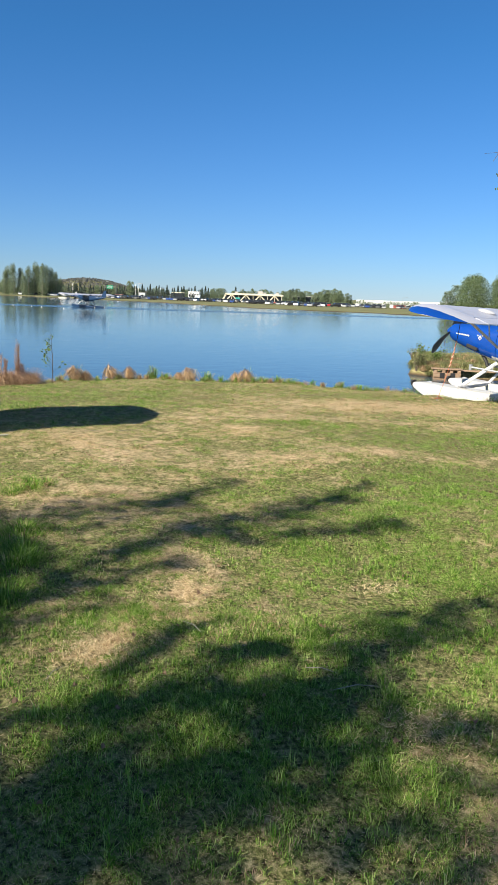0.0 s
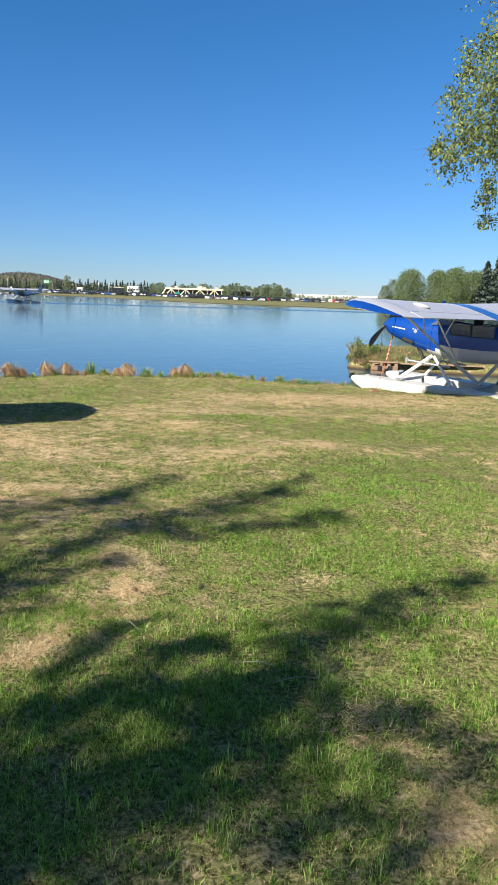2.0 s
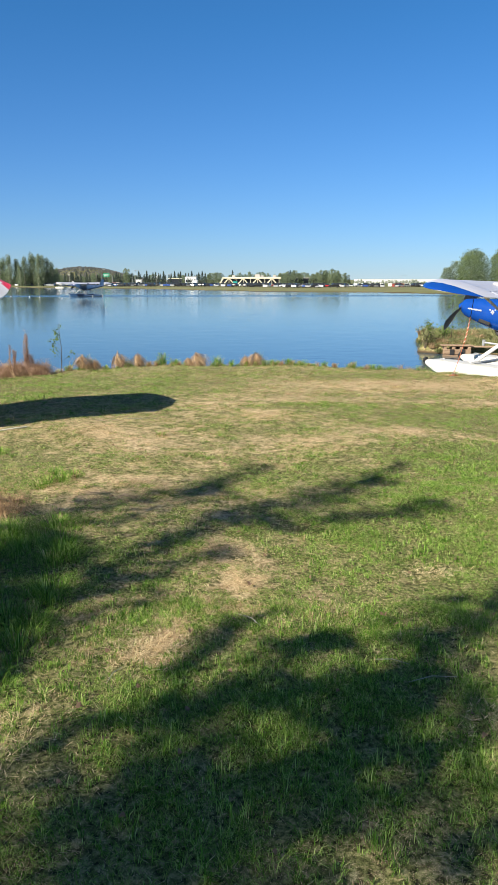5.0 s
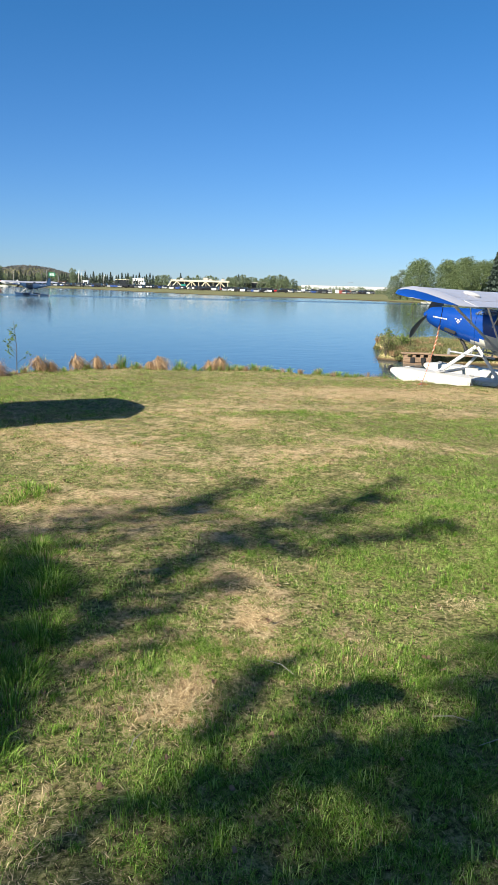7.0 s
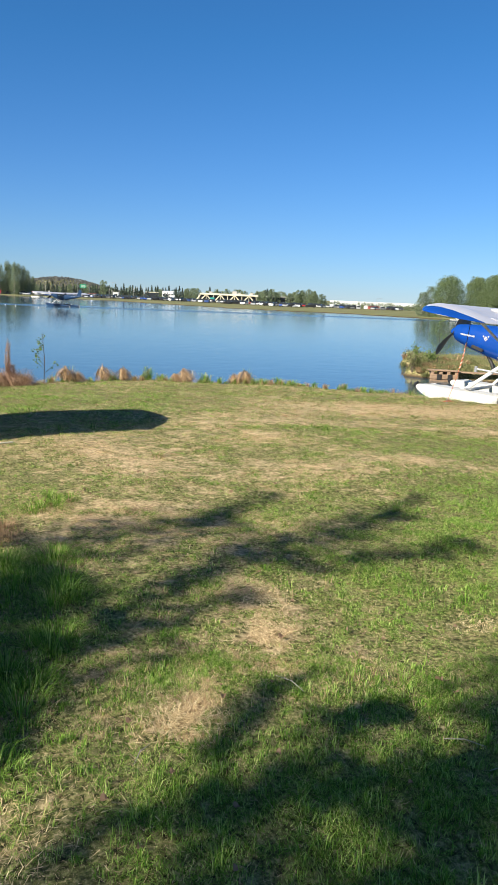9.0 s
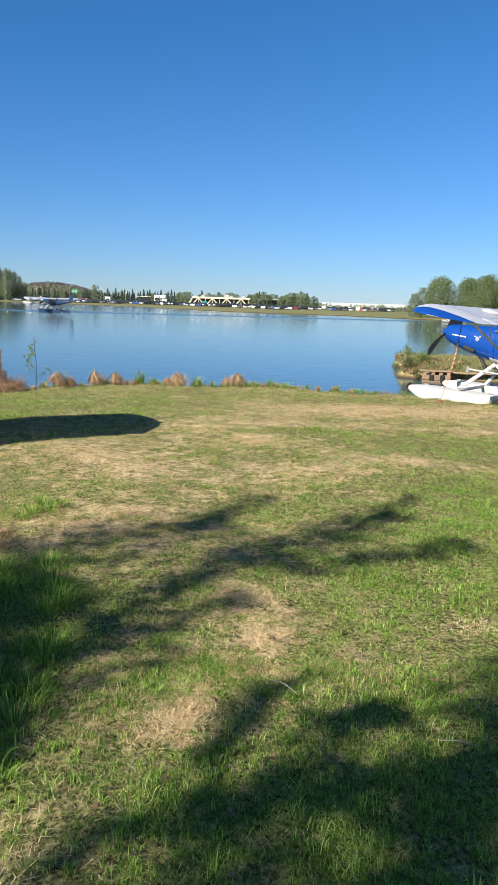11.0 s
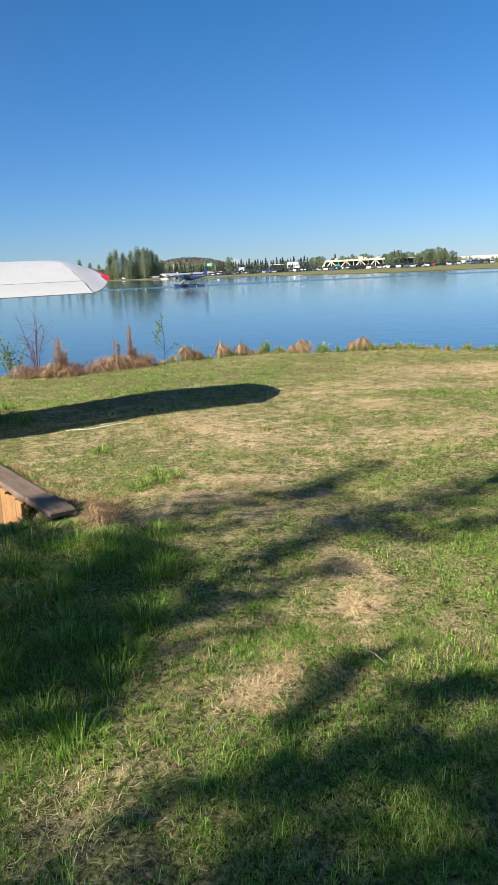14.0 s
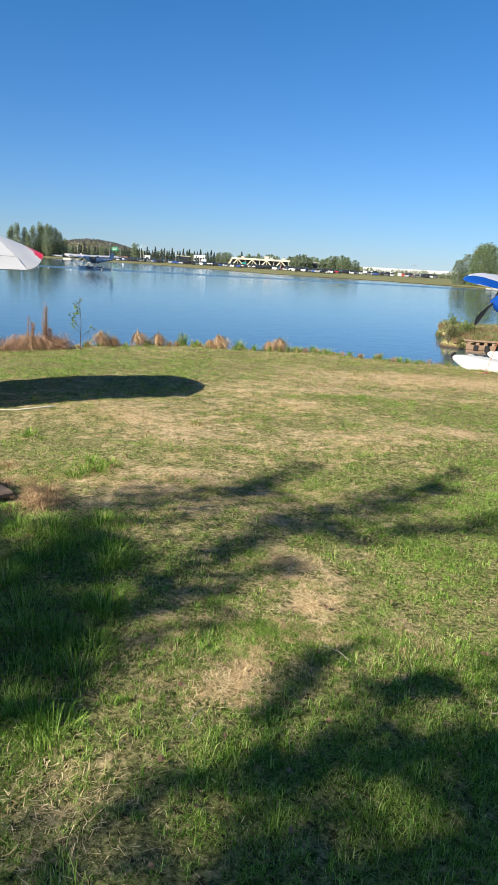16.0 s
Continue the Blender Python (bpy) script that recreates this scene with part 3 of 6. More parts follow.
    loft(bm, [[(-1.38, 0.36, 2.02), (-1.38, -0.36, 2.02), (-1.36, -0.37, 1.98), (-1.36, 0.37, 1.98)],
              [(-1.75, 0.4, 2.22), (-1.75, -0.4, 2.22), (-1.72, -0.42, 2.0), (-1.72, 0.42, 2.0)],
              [(-1.95, 0.41, 2.26), (-1.95, -0.41, 2.26), (-1.95, -0.435, 2.0), (-1.95, 0.435, 2.0)]], False)
    part("windscreen", bm, GLASS, hull)
    for sy in (-1, 1):
        for xa, xb in ((-1.98, -2.5), (-2.55, -3.15)):
            bm = bmesh.new()
            box(bm, abs(xb - xa), 0.012, 0.29, Matrix.Translation(((xa + xb) / 2, sy * 0.447, 1.92)), 0.004)
            pane = part("side_window", bm, GLASS, hull)
            bm = bmesh.new()
            for dx, dz, w, h in ((0, 0.155, abs(xb - xa) + 0.05, 0.025), (0, -0.155, abs(xb - xa) + 0.05, 0.025), ((xb - xa) / 2, 0, 0.025, 0.29), ((xa - xb) / 2, 0, 0.025, 0.29)):
                box(bm, w, 0.022, h, Matrix.Translation(((xa + xb) / 2 + dx, sy * 0.45, 1.92 + dz)), 0.004)
            part("window_frame", bm, DARK_BLUE if body == BLUE else GREYMETAL, pane)
    for x in (-2.3, -3.0):
        bm = bmesh.new()
        box(bm, 0.12, 0.42, 0.55, pose(x - 0.2, 0, 1.95, 0, -8, 0), 0.03)
        part("seat_back", bm, SEAT, hull)
    # centre section over the cabin
    lead, trail = -1.48, -1.48 - chord
    tilt = Matrix.Translation((lead, 0, z0)) @ pose(0, 0, 0, 0, -inc, 0) @ Matrix.Translation((-lead, 0, -z0))
    bm = bmesh.new()
    loft(bm, [foil_ring(y, z0, lead, trail, 0.115) for y in (-0.448, -0.2, 0.2, 0.448)])
    centre = part("wing_centre_section", bm, trim if marks and trim else wing_skin, root)
    centre.matrix_basis = tilt
    for sy in (-1, 1):
        w = wing_panel(root, sy, wing_skin, trim, 0.45, span, lead, trail, z0, rise, 0, stripe=stripe, square=square, tip_len=tip_len)
        w.matrix_basis = tilt
        at = lambda x, y, dz=0.0: tilt @ Vector((x, sy * y, z0 + rise * (y - 0.45) + dz))
        foot = Vector((-2.1, sy * 0.44, 1.13))
        bm = bmesh.new()
        tube(bm, [at(lead - 0.32, 3.2, -0.02), foot], 0.036, 8, 0.5)
        part("front_lift_strut", bm, STEEL, root)
        bm = bmesh.new()
        tube(bm, [at(lead - 1.28, 3.2, -0.02), foot + Vector((-0.1, 0, 0))], 0.03, 8, 0.5)
        part("rear_lift_strut", bm, STEEL, root)
        bm = bmesh.new()
        mid = at(lead - 0.32, 3.2, -0.02).lerp(foot, 0.45)
        tube(bm, [mid, at(lead - 0.34, 1.9, -0.02)], 0.015, 6)
        part("jury_strut", bm, STEEL, root)
        bm = bmesh.new()
        tube(bm, [at(lead - 1.28, 3.2, -0.02).lerp(foot, 0.45), at(lead - 1.2, 1.9, -0.02)], 0.015, 6)
        part("jury_strut", bm, STEEL, root)
        if marks:
            bm = bmesh.new()
            c = at(lead - 0.95, 3.35, 0.165)
            bmesh.ops.create_uvsphere(bm, u_segments=16, v_segments=8, radius=1, matrix=Matrix.Translation(c) @ pose(0, 0, 0, 0, -inc - 6, 20) @ Matrix.Diagonal((0.2, 0.13, 0.05, 1)))
            part("wing_fairing", bm, WHITE, root, "white oval fairing")
    # tail
    bm = bmesh.new()
    loft(bm, [[(-6.1, 0.02, 1.9), (-7.25, 0.02, 1.8), (-7.25, -0.02, 1.8), (-6.1, -0.02, 1.9)], [(-6.6, 0.02, 2.7), (-7.35, 0.02, 2.75), (-7.35, -0.02, 2.75), (-6.6, -0.02, 2.7)],
              [(-6.85, 0.01, 3.0), (-7.2, 0.01, 3.0), (-7.2, -0.01, 3.0), (-6.85, -0.01, 3.0)]], False)
    part("fin", bm, body, root)
    bm = bmesh.new()
    loft(bm, [[(-6.3 - 0.2 * abs(y) / 1.5, y, 1.86), (-7.15 + 0.15 * abs(y), y, 1.86), (-7.15 + 0.15 * abs(y), y, 1.83), (-6.3 - 0.2 * abs(y) / 1.5, y, 1.83)] for y in (-1.5, -1.2, -0.4, 0, 0.4, 1.2, 1.5)], False)
    part("tailplane", bm, wing_skin, root)
    if floats:
        for sy in (-1, 1):
            float_hull(root, sy * 1.02, float_skin or CREAM)
            for a, b in (((-0.75, sy * 0.86, 0.44), (-1.5, sy * 0.38, 1.16)), ((-2.35, sy * 0.86, 0.44), (-1.55, sy * 0.38, 1.14)),
                         ((-2.9, sy * 0.86, 0.44), (-3.35, sy * 0.32, 1.2)), ((-3.7, sy * 0.86, 0.43), (-3.4, sy * 0.32, 1.2))):
                bm = bmesh.new()
                tube(bm, [a, b], 0.05, 8, 0.55)
                part("float_strut", bm, WHITE if a[0] > -2.5 else GREYMETAL, root)
                bm = bmesh.new()
                box(bm, 0.2, 0.12, 0.06, Matrix.Translation((a[0], a[1], 0.455)), 0.015)
                part("strut_fitting", bm, WHITE, root)
            bm = bmesh.new()
            tube(bm, [(-0.85, sy * 0.55, 0.98), (-2.1, sy * 0.55, 0.92)], 0.026, 8)
            tube(bm, [(-0.85, sy * 0.55, 0.9), (-0.85, sy * 0.55, 1.05)], 0.045, 8)
            tube(bm, [(-1.45, sy * 0.55, 0.955), (-1.45, sy * 0.38, 1.15)], 0.018, 6)
            tube(bm, [(-2.0, sy * 0.55, 0.925), (-2.0, sy * 0.4, 1.1)], 0.018, 6)
            part("boarding_step", bm, GREYMETAL, root)
        for x in (-0.8, -2.8):
            bm = bmesh.new()
            tube(bm, [(x, -0.8, 0.43), (x, 0.8, 0.43)], 0.045, 8)
            part("spreader_bar", bm, GREYMETAL, root)
    else:
        for sy in (-1, 1):
            bm = bmesh.new()
            tube(bm, [(-1.5, sy * 0.36, 1.15), (-1.45, sy * 0.9, 0.36)], 0.04, 8)
            tube(bm, [(-2.1, sy * 0.36, 1.12), (-1.47, sy * 0.9, 0.36)], 0.03, 8)
            part("gear_leg", bm, STEEL, root)
            bm = bmesh.new()
            tube(bm, [(-1.45, sy * 0.86, 0.36), (-1.45, sy * 0.9, 0.36), (-1.45, sy * 1.06, 0.36), (-1.45, sy * 1.1, 0.36)], [0.24, 0.35, 0.35, 0.24], 20)
            part("wheel", bm, BLACK, root)
    return root


high_wing_plane("blue_floatplane", "blue and white high-wing floatplane moored at the bank", pose(5.72, 21.21, WATER_Z, 0, -2.0, 137.3), BLUE, CREAM, WING_GREY, BLUE,
                z0=2.42, rise=0.017, inc=6.3)

# the white floatplane in the berth: placed by the rear corner of its starboard wing tip
turn = pose(0, 0, 0, 0, -5.0, 128)
_c, _z0, _rise, _inc, _span, _tip = 2.05, 2.45, 0.0, 3.7, 5.48, 0.5
_y = _span - _tip
corner = turn @ (Matrix.Translation((-1.48, 0, _z0)) @ pose(0, 0, 0, 0, -_inc, 0) @ Vector((-_c * 0.97, -_y, _rise * (_y - 0.45))))
berth = Matrix.Translation(Vector((-3.585, 10.18, 1.682)) - corner) @ turn
high_wing_plane("white_floatplane", "white floatplane with red wing tips, moored in a berth", berth, WHITE, WHITE, WHITE, RED,
                span=_span, z0=_z0, rise=_rise, inc=_inc, square=True, tip_len=_tip, chord=_c, marks=False)


# ---- trees ----
def leaf_cards(rng, centres, normals_up, size, name, material, parent=None, aspect=0.7):
    """Many small leaves: a bent kite of two triangles each, turned at random."""
    n = len(centres)
    a = rng.normal(size=(n, 3))
    a[:, 2] = a[:, 2] * 0.6 - normals_up
    a /= np.linalg.norm(a, axis=1)[:, None]
    b = np.cross(a, rng.normal(size=(n, 3)))
    b /= np.linalg.norm(b, axis=1)[:, None] + 1e-9
    c = np.cross(a, b)
    s = size * rng.uniform(0.65, 1.3, (n, 1))
    p0, p2 = centres - a * s * 0.5, centres + a * s * 0.5
    mid = centres - a * s * 0.08
    p1, p3 = mid + b * s * aspect * 0.5 + c * s * 0.12, mid - b * s * aspect * 0.5 + c * s * 0.12
    v = np.stack([p0, p1, p2, p3], 1).reshape(-1, 3)
    k = np.arange(n)[:, None] * 4
    f = np.concatenate([k + [0, 1, 2], k + [0, 2, 3]], 0)
    ob = new(name, mesh_from(name, v, f, material))
    if parent:
        ob.parent = parent
    return ob


def broad_tree(name, label, m, tall, wide, seed, leaves=1600, leaf=0.35, bark=None, green=None, low=0.12, lobes=16, group="", poplar=False):
    """A broad-leaved tree: tapered trunk, limbs to each lobe of an uneven crown, leaves in loose clumps."""
    rng = np.random.default_rng(seed)
    root = thing(name, label, "tree", m, group)
    bm = bmesh.new()
    sway = rng.normal(size=2) * 0.03 * tall
    spine = [Vector((sway[0] * u * u, sway[1] * u * u, tall * 0.93 * u)) for u in (0, 0.15, 0.35, 0.6, 0.85, 1)]
    r0 = 0.018 * tall
    tube(bm, spine, [r0 * 1.25, r0, r0 * 0.8, r0 * 0.5, r0 * 0.25, 0.01], 8)
    part("trunk", bm, bark or BARK, root)
    bm = bmesh.new()
    pts = []
    for i in range(lobes):
        u = low + (1 - low) * (i + rng.uniform(0.2, 0.8)) / lobes
        prof = math.sqrt(max(0.03, 1 - ((u - 0.4) / 0.62) ** 2)) if not poplar else min(1.0, 0.45 + 2.5 * u) * (0.1 + 0.9 * (1 - u) ** 0.65)
        reach = wide * 0.5 * prof * rng.uniform(0.55, 1.0) * (0.72 if not poplar else 0.6)
        ang = i * 2.4 + rng.uniform(-0.5, 0.5)
        c = Vector((math.cos(ang) * reach + sway[0] * u, math.sin(ang) * reach + sway[1] * u, tall * u * 0.96))
        base = Vector((sway[0] * u * u * 0.6, sway[1] * u * u * 0.6, max(tall * 0.08, c.z - reach * 0.7 - 0.05 * tall)))
        tube(bm, [base, base.lerp(c, 0.5) + Vector((0, 0, 0.06 * tall)), c], [r0 * 0.35 * (1.1 - u), r0 * 0.22 * (1.1 - u) + 0.004, 0.006], 5)
        rad = wide * rng.uniform(0.13, 0.24) * (0.6 + 0.5 * prof)
        k = int(leaves / lobes)
        d = rng.normal(size=(k, 3))
        d /= np.linalg.norm(d, axis=1)[:, None]
        d *= (rng.uniform(0.25, 1, (k, 1)) ** 0.6) * rad * np.array([1, 1, 0.9 if not poplar else 1.7])
        pts.append(np.array(c) + d)
    part("branch_frame", bm, bark or BARK, root)
    leaf_cards(rng, np.concatenate(pts), 0.3, leaf, "crown", green or LEAF_FAR, root)
    return root


def spruce_tree(name, label, m, tall, wide, seed, group="", sprays=900):
    """A spruce: straight trunk, whorls of drooping boughs with needle sprays."""
    rng = np.random.default_rng(seed)
    root = thing(name, label, "tree", m, group)
    bm = bmesh.new()
    tube(bm, [(0, 0, 0), (0, 0, tall * 0.5), (0, 0, tall)], [0.016 * tall, 0.009 * tall, 0.004], 7)
    part("trunk", bm, BARK, root)
    u = rng.uniform(0.04, 1, sprays) ** 1.25
    reach = wide * 0.5 * (1 - u) ** 0.9 * (0.75 + 0.25 * np.sin(u * 60)) + 0.02 * wide
    r = reach * rng.uniform(0.25, 1.0, sprays) ** 0.6
    a = rng.uniform(0, 2 * math.pi, sprays)
    c = np.stack([np.cos(a) * r, np.sin(a) * r, u * tall - 0.25 * r], 1)
    leaf_cards(rng, c, 0.5, tall * 0.075, "crown", NEEDLES, root, 0.6)
    return root


def shrub(name, label, m, tall, wide, seed, leaves=260, leaf=0.06, green=None, group="", stems=9, twig=0.008):
    rng = np.random.default_rng(seed)
    root = thing(name, label, "shrub", m, group)
    bm, pts = bmesh.new(), []
    for i in range(stems):
        a, s = rng.uniform(0, 2 * math.pi), rng.uniform(0.2, 1)
        top = Vector((math.cos(a) * wide * 0.5 * s, math.sin(a) * wide * 0.5 * s, tall * rng.uniform(0.6, 1)))
        mid = top * 0.5 + Vector((rng.normal() * 0.05 * wide, rng.normal() * 0.05 * wide, 0.05 * tall))
        tube(bm, [(top.x * 0.1, top.y * 0.1, -0.05), mid, top], [twig, twig * 0.7, twig * 0.35], 4)
        for j in range(max(1, leaves // stems)):
            u = rng.uniform(0.3, 1.02)
            p = mid.lerp(top, (u - 0.5) * 2) if u > 0.5 else mid * (u * 2)
            pts.append(np.array(p) + rng.normal(size=3) * 0.07 * wide)
    part("stem_frame", bm, BARK, root)
    leaf_cards(rng, np.array(pts), 0.2, leaf, "leaves", green or WEED, root)
    return root


def on_ground(x, y, dz=0.0):
    return float(height(x, y)) + dz


# ---- far shore ----
rngf = np.random.default_rng(11)
# tall trees on the shore to the east
for az, y, tall, wide, sd in ((0.2885, 176, 8.4, 8.8, 3), (0.331, 174, 8.5, 7.8, 5), (0.354, 170, 9.1, 8.0, 6), (0.377, 178, 8.7, 9.0, 7),
                              (0.398, 180, 9.4, 9, 10), (0.43, 165, 10.5, 9, 8), (0.46, 150, 10, 9, 9)):
    x = az * y
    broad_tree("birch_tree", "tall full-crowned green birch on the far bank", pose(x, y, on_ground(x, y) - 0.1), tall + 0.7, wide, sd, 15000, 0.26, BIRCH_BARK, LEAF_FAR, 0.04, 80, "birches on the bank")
for az, y, tall, wide, sd in ((0.2585, 178, 5.0, 4.0, 1), (0.2685, 180, 6.4, 4.6, 2)):
    x = az * y
    broad_tree("young_birch", "grey-green young birch with a thin crown on the bank", pose(x, y, on_ground(x, y) - 0.1), tall + 0.7, wide, sd, 3600, 0.2, BIRCH_BARK, LEAF_HAZED, 0.04, 40, "young birches on the bank")
for az, y, tall in ((0.396, 150, 9.6), (0.412, 148, 11.0)):
    x = az * y
    spruce_tree("spruce_tree", "dark blue-green spruce beside the birches", pose(x, y, on_ground(x, y) - 0.1), tall + 0.7, 6.4, int(y), "spruces on the bank", 3000)


def car(name, label, m, colour, size=(4.4, 1.8, 1.5), group="parked cars"):
    """A parked car: body, glasshouse, four wheels."""
    L, Wd, H = size
    root = thing(name, label, "car", m, group)
    bm = bmesh.new()
    loft(bm, [[(x, -Wd / 2 * k, 0.28), (x, Wd / 2 * k, 0.28), (x, Wd / 2 * k, z - 0.08), (x, Wd / 2 * k * 0.9, z), (x, -Wd / 2 * k * 0.9, z), (x, -Wd / 2 * k, z - 0.08)]
              for x, z, k in ((-L / 2, 0.7, 0.9), (-L / 2 + 0.15, H * 0.6, 1), (L * 0.15, H * 0.6, 1), (L / 2 - 0.25, H * 0.52, 1), (L / 2, 0.55, 0.88))], False)
    part("body", bm, colour, root)
    bm = bmesh.new()
    loft(bm, [[(x, -Wd * 0.43 * k, H * 0.58), (x, Wd * 0.43 * k, H * 0.58), (x, Wd * 0.36 * k, z), (x, -Wd * 0.36 * k, z)]
              for x, z, k in ((-L * 0.46, H * 0.62, 1), (-L * 0.36, H, 1), (L * 0.02, H, 1), (L * 0.2, H * 0.62, 1))], False)
    part("glasshouse", bm, CAR_GLASS, root)
    for sx in (-0.31, 0.31):
        for sy in (-1, 1):
            bm = bmesh.new()
            tube(bm, [(L * sx, sy * (Wd / 2 - 0.2), 0.33), (L * sx, sy * (Wd / 2 + 0.01), 0.33)], 0.33, 12)
            part("wheel", bm, BLACK, root)
    return root


CAR_GLASS = paint("tinted_car_glass", (0.03, 0.035, 0.04), 0.08, vary=0.1, dirty=0.05)
CARS = [paint("car_paint_" + n, c, 0.25, vary=0.05, dirty=0.1) for n, c in
        (("white", (0.78, 0.78, 0.78)), ("silver", (0.42, 0.43, 0.45)), ("black", (0.02, 0.02, 0.022)), ("red", (0.45, 0.03, 0.03)), ("blue", (0.04, 0.08, 0.25)), ("grey", (0.14, 0.145, 0.15)))]
CAR_WORDS = ("white", "silver", "black", "red", "blue", "grey")
LOT = [(-330, 640), (-150, 560), (-20, 500), (30, 430), (70, 330), (110, 250)]   # the car park's edge behind the far bank


def lot_y(az):
    y = 480.0
    for _ in range(30):
        y = 0.5 * y + 0.5 * float(curve_at(LOT, az * y))
    return y


models = [car("parked_car", CAR_WORDS[i] + " car parked in the lot beyond the lake", pose(0, 0, 0), CARS[i], (4.5, 1.85, 1.45 if i % 2 else 1.75)) for i in range(6)]
first = set()
az = -0.30
while az < 0.235:
    for row in range(3):
        y = lot_y(az) * (0.7 + 2.6 * max(0.0, az - 0.08)) + row * 24 + rngf.uniform(-4, 4)
        a = az + rngf.uniform(-0.001, 0.001)
        if rngf.random() < (0.68 if az < 0.12 else 0.5) and not -0.012 < az < -0.006:
            i = int(rngf.choice(6, p=(0.13, 0.17, 0.31, 0.05, 0.09, 0.25)))
            m = pose(a * y, y, on_ground(a * y, y) + 0.02, 0, 0, rngf.choice((90, 270, 90, 270, 75, 180)) + rngf.uniform(-8, 8))
            if i not in first:
                first.add(i)
                models[i].matrix_world = m
            else:
                copy_thing(models[i], m)
    az += 0.0042

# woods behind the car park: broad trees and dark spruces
woods = [broad_tree("distant_tree", "green tree in the wood behind the car park", pose(0, 900, 0), 15, 10, 40 + i, 700, 1.0, BARK, LEAF_HAZED, 0.1, 14, "wood behind the lot") for i in range(4)]
fir = [spruce_tree("distant_spruce", "dark spruce in the wood behind the car park", pose(0, 900, 0), 16, 8.5, 60 + i, "wood behind the lot", 600) for i in range(2)]
placed = {}


def plant(model, m):
    if model.name not in placed:
        placed[model.name] = m.to_scale().x
        model.matrix_world = m
    else:
        copy_thing(model, m @ Matrix.Scale(1 / placed[model.name], 4))


az = -0.36
while az < 0.30:
    y = lot_y(az) * 1.08 + rngf.uniform(12, 60)
    x = az * y
    conifer = (-0.31 < az < -0.05 and rngf.random() < 0.7) or (rngf.random() < 0.2 and az < 0.07)
    gap = -0.035 < az < 0.045 and rngf.random() < 0.45
    tall = rngf.uniform(0.42, 0.68) * (0.4 if az > 0.12 else 1)
    if not gap:
        model = fir[int(rngf.integers(2))] if conifer else woods[int(rngf.integers(4))]
        plant(model, pose(x, y, on_ground(x, y) - 0.3, 0, 0, rngf.uniform(0, 360)) @ Matrix.Diagonal((1.0, 1.0, 1.0, 1)) @ Matrix.Scale(tall, 4))
    az += rngf.uniform(0.002, 0.0048)
az = -0.36
while az < 0.12:                                        # a second, closed row behind
    y = lot_y(az) * 1.14 + rngf.uniform(60, 110)
    plant(woods[int(rngf.integers(4))], pose(az * y, y, on_ground(az * y, y) - 0.3, 0, 0, rngf.uniform(0, 360)) @ Matrix.Scale(rngf.uniform(0.44, 0.68), 4))
    az += rngf.uniform(0.004, 0.009)
# bare clumps that stand out: by the truss building, and the tall poplars to the west
for az, y, k in ((0.052, 470, 0.6), (0.060, 470, 0.68), (0.068, 472, 0.55), (0.112, 440, 0.5), (0.119, 440, 0.55), (0.126, 440, 0.52), (0.131, 441, 0.46), (-0.158, 560, 0.85), (0.083, 460, 0.42), (0.094, 455, 0.45)):
    plant(woods[int(rngf.integers(4))], pose(az * y, y, on_ground(az * y, y) - 0.3, 0, 0, rngf.uniform(0, 360)) @ Matrix.Scale(k * 0.95, 4))
poplars = [broad_tree("poplar_tree", "tall poplar with haze-paled leaves on the west shore", pose(0, 900, 0), 22, 13, 80 + i, 3000, 0.62, BIRCH_BARK, LEAF_HAZED, 0.04, 34, "poplars", True) for i in range(4)]
for az, k in ((-0.3215, 0.8), (-0.316, 0.92), (-0.3085, 1.0), (-0.3, 0.88), (-0.2955, 0.7), (-0.2895, 0.92), (-0.2825, 1.03), (-0.278, 0.95), (-0.272, 1.0), (-0.2655, 0.97), (-0.26, 0.9), (-0.2535, 0.78), (-0.248, 0.6),
              (-0.335, 0.55), (-0.347, 0.62), (-0.36, 0.72), (-0.368, 0.5), (-0.38, 0.6), (-0.39, 0.6), (-0.41, 0.55), (-0.43, 0.6), (-0.45, 0.55), (-0.48, 0.6), (-0.5, 0.6), (-0.53, 0.6)):
    y = 400 + rngf.uniform(-15, 15)
    plant(poplars[int(rngf.integers(4))], pose(az * y, y, on_ground(az * y, y) - 0.3, 0, 0, rngf.uniform(0, 360)) @ Matrix.Scale(k * 0.71, 4))

# near-grey leaves: the haze over the hill is in their colour
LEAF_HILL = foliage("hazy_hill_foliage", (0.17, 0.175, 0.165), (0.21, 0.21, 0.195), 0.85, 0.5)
# wooded hill on the western skyline
hx = np.linspace(-420, -60, 60)
hy = np.linspace(900, 1120, 14)
HX, HY = np.meshgrid(hx, hy)
HZ = -3 + 22 * np.exp(-((HX + 215) / 75) ** 2) * np.exp(-((HY - 1010) / 80) ** 2)
keep = rngf.random((15000, 2))
tx, ty = -420 + 330 * keep[:, 0], 900 + 200 * keep[:, 1]
tz = -3 + 22 * np.exp(-((tx + 215) / 75) ** 2) * np.exp(-((ty - 1010) / 80) ** 2)
hill_idx = np.arange(HX.size).reshape(HX.shape)
hq = np.stack([hill_idx[:-1, :-1], hill_idx[:-1, 1:], hill_idx[1:, 1:], hill_idx[1:, :-1]], -1).reshape(-1, 4)
hill = tagged(new("backdrop_hill", mesh_from("backdrop_hill", np.stack([HX, HY, HZ], -1).reshape(-1, 3), hq, TURF, True)), "low wooded hill on the skyline", "hill", kind="structure")
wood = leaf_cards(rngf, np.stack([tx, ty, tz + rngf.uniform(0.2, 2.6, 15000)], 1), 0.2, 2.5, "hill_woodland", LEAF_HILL)
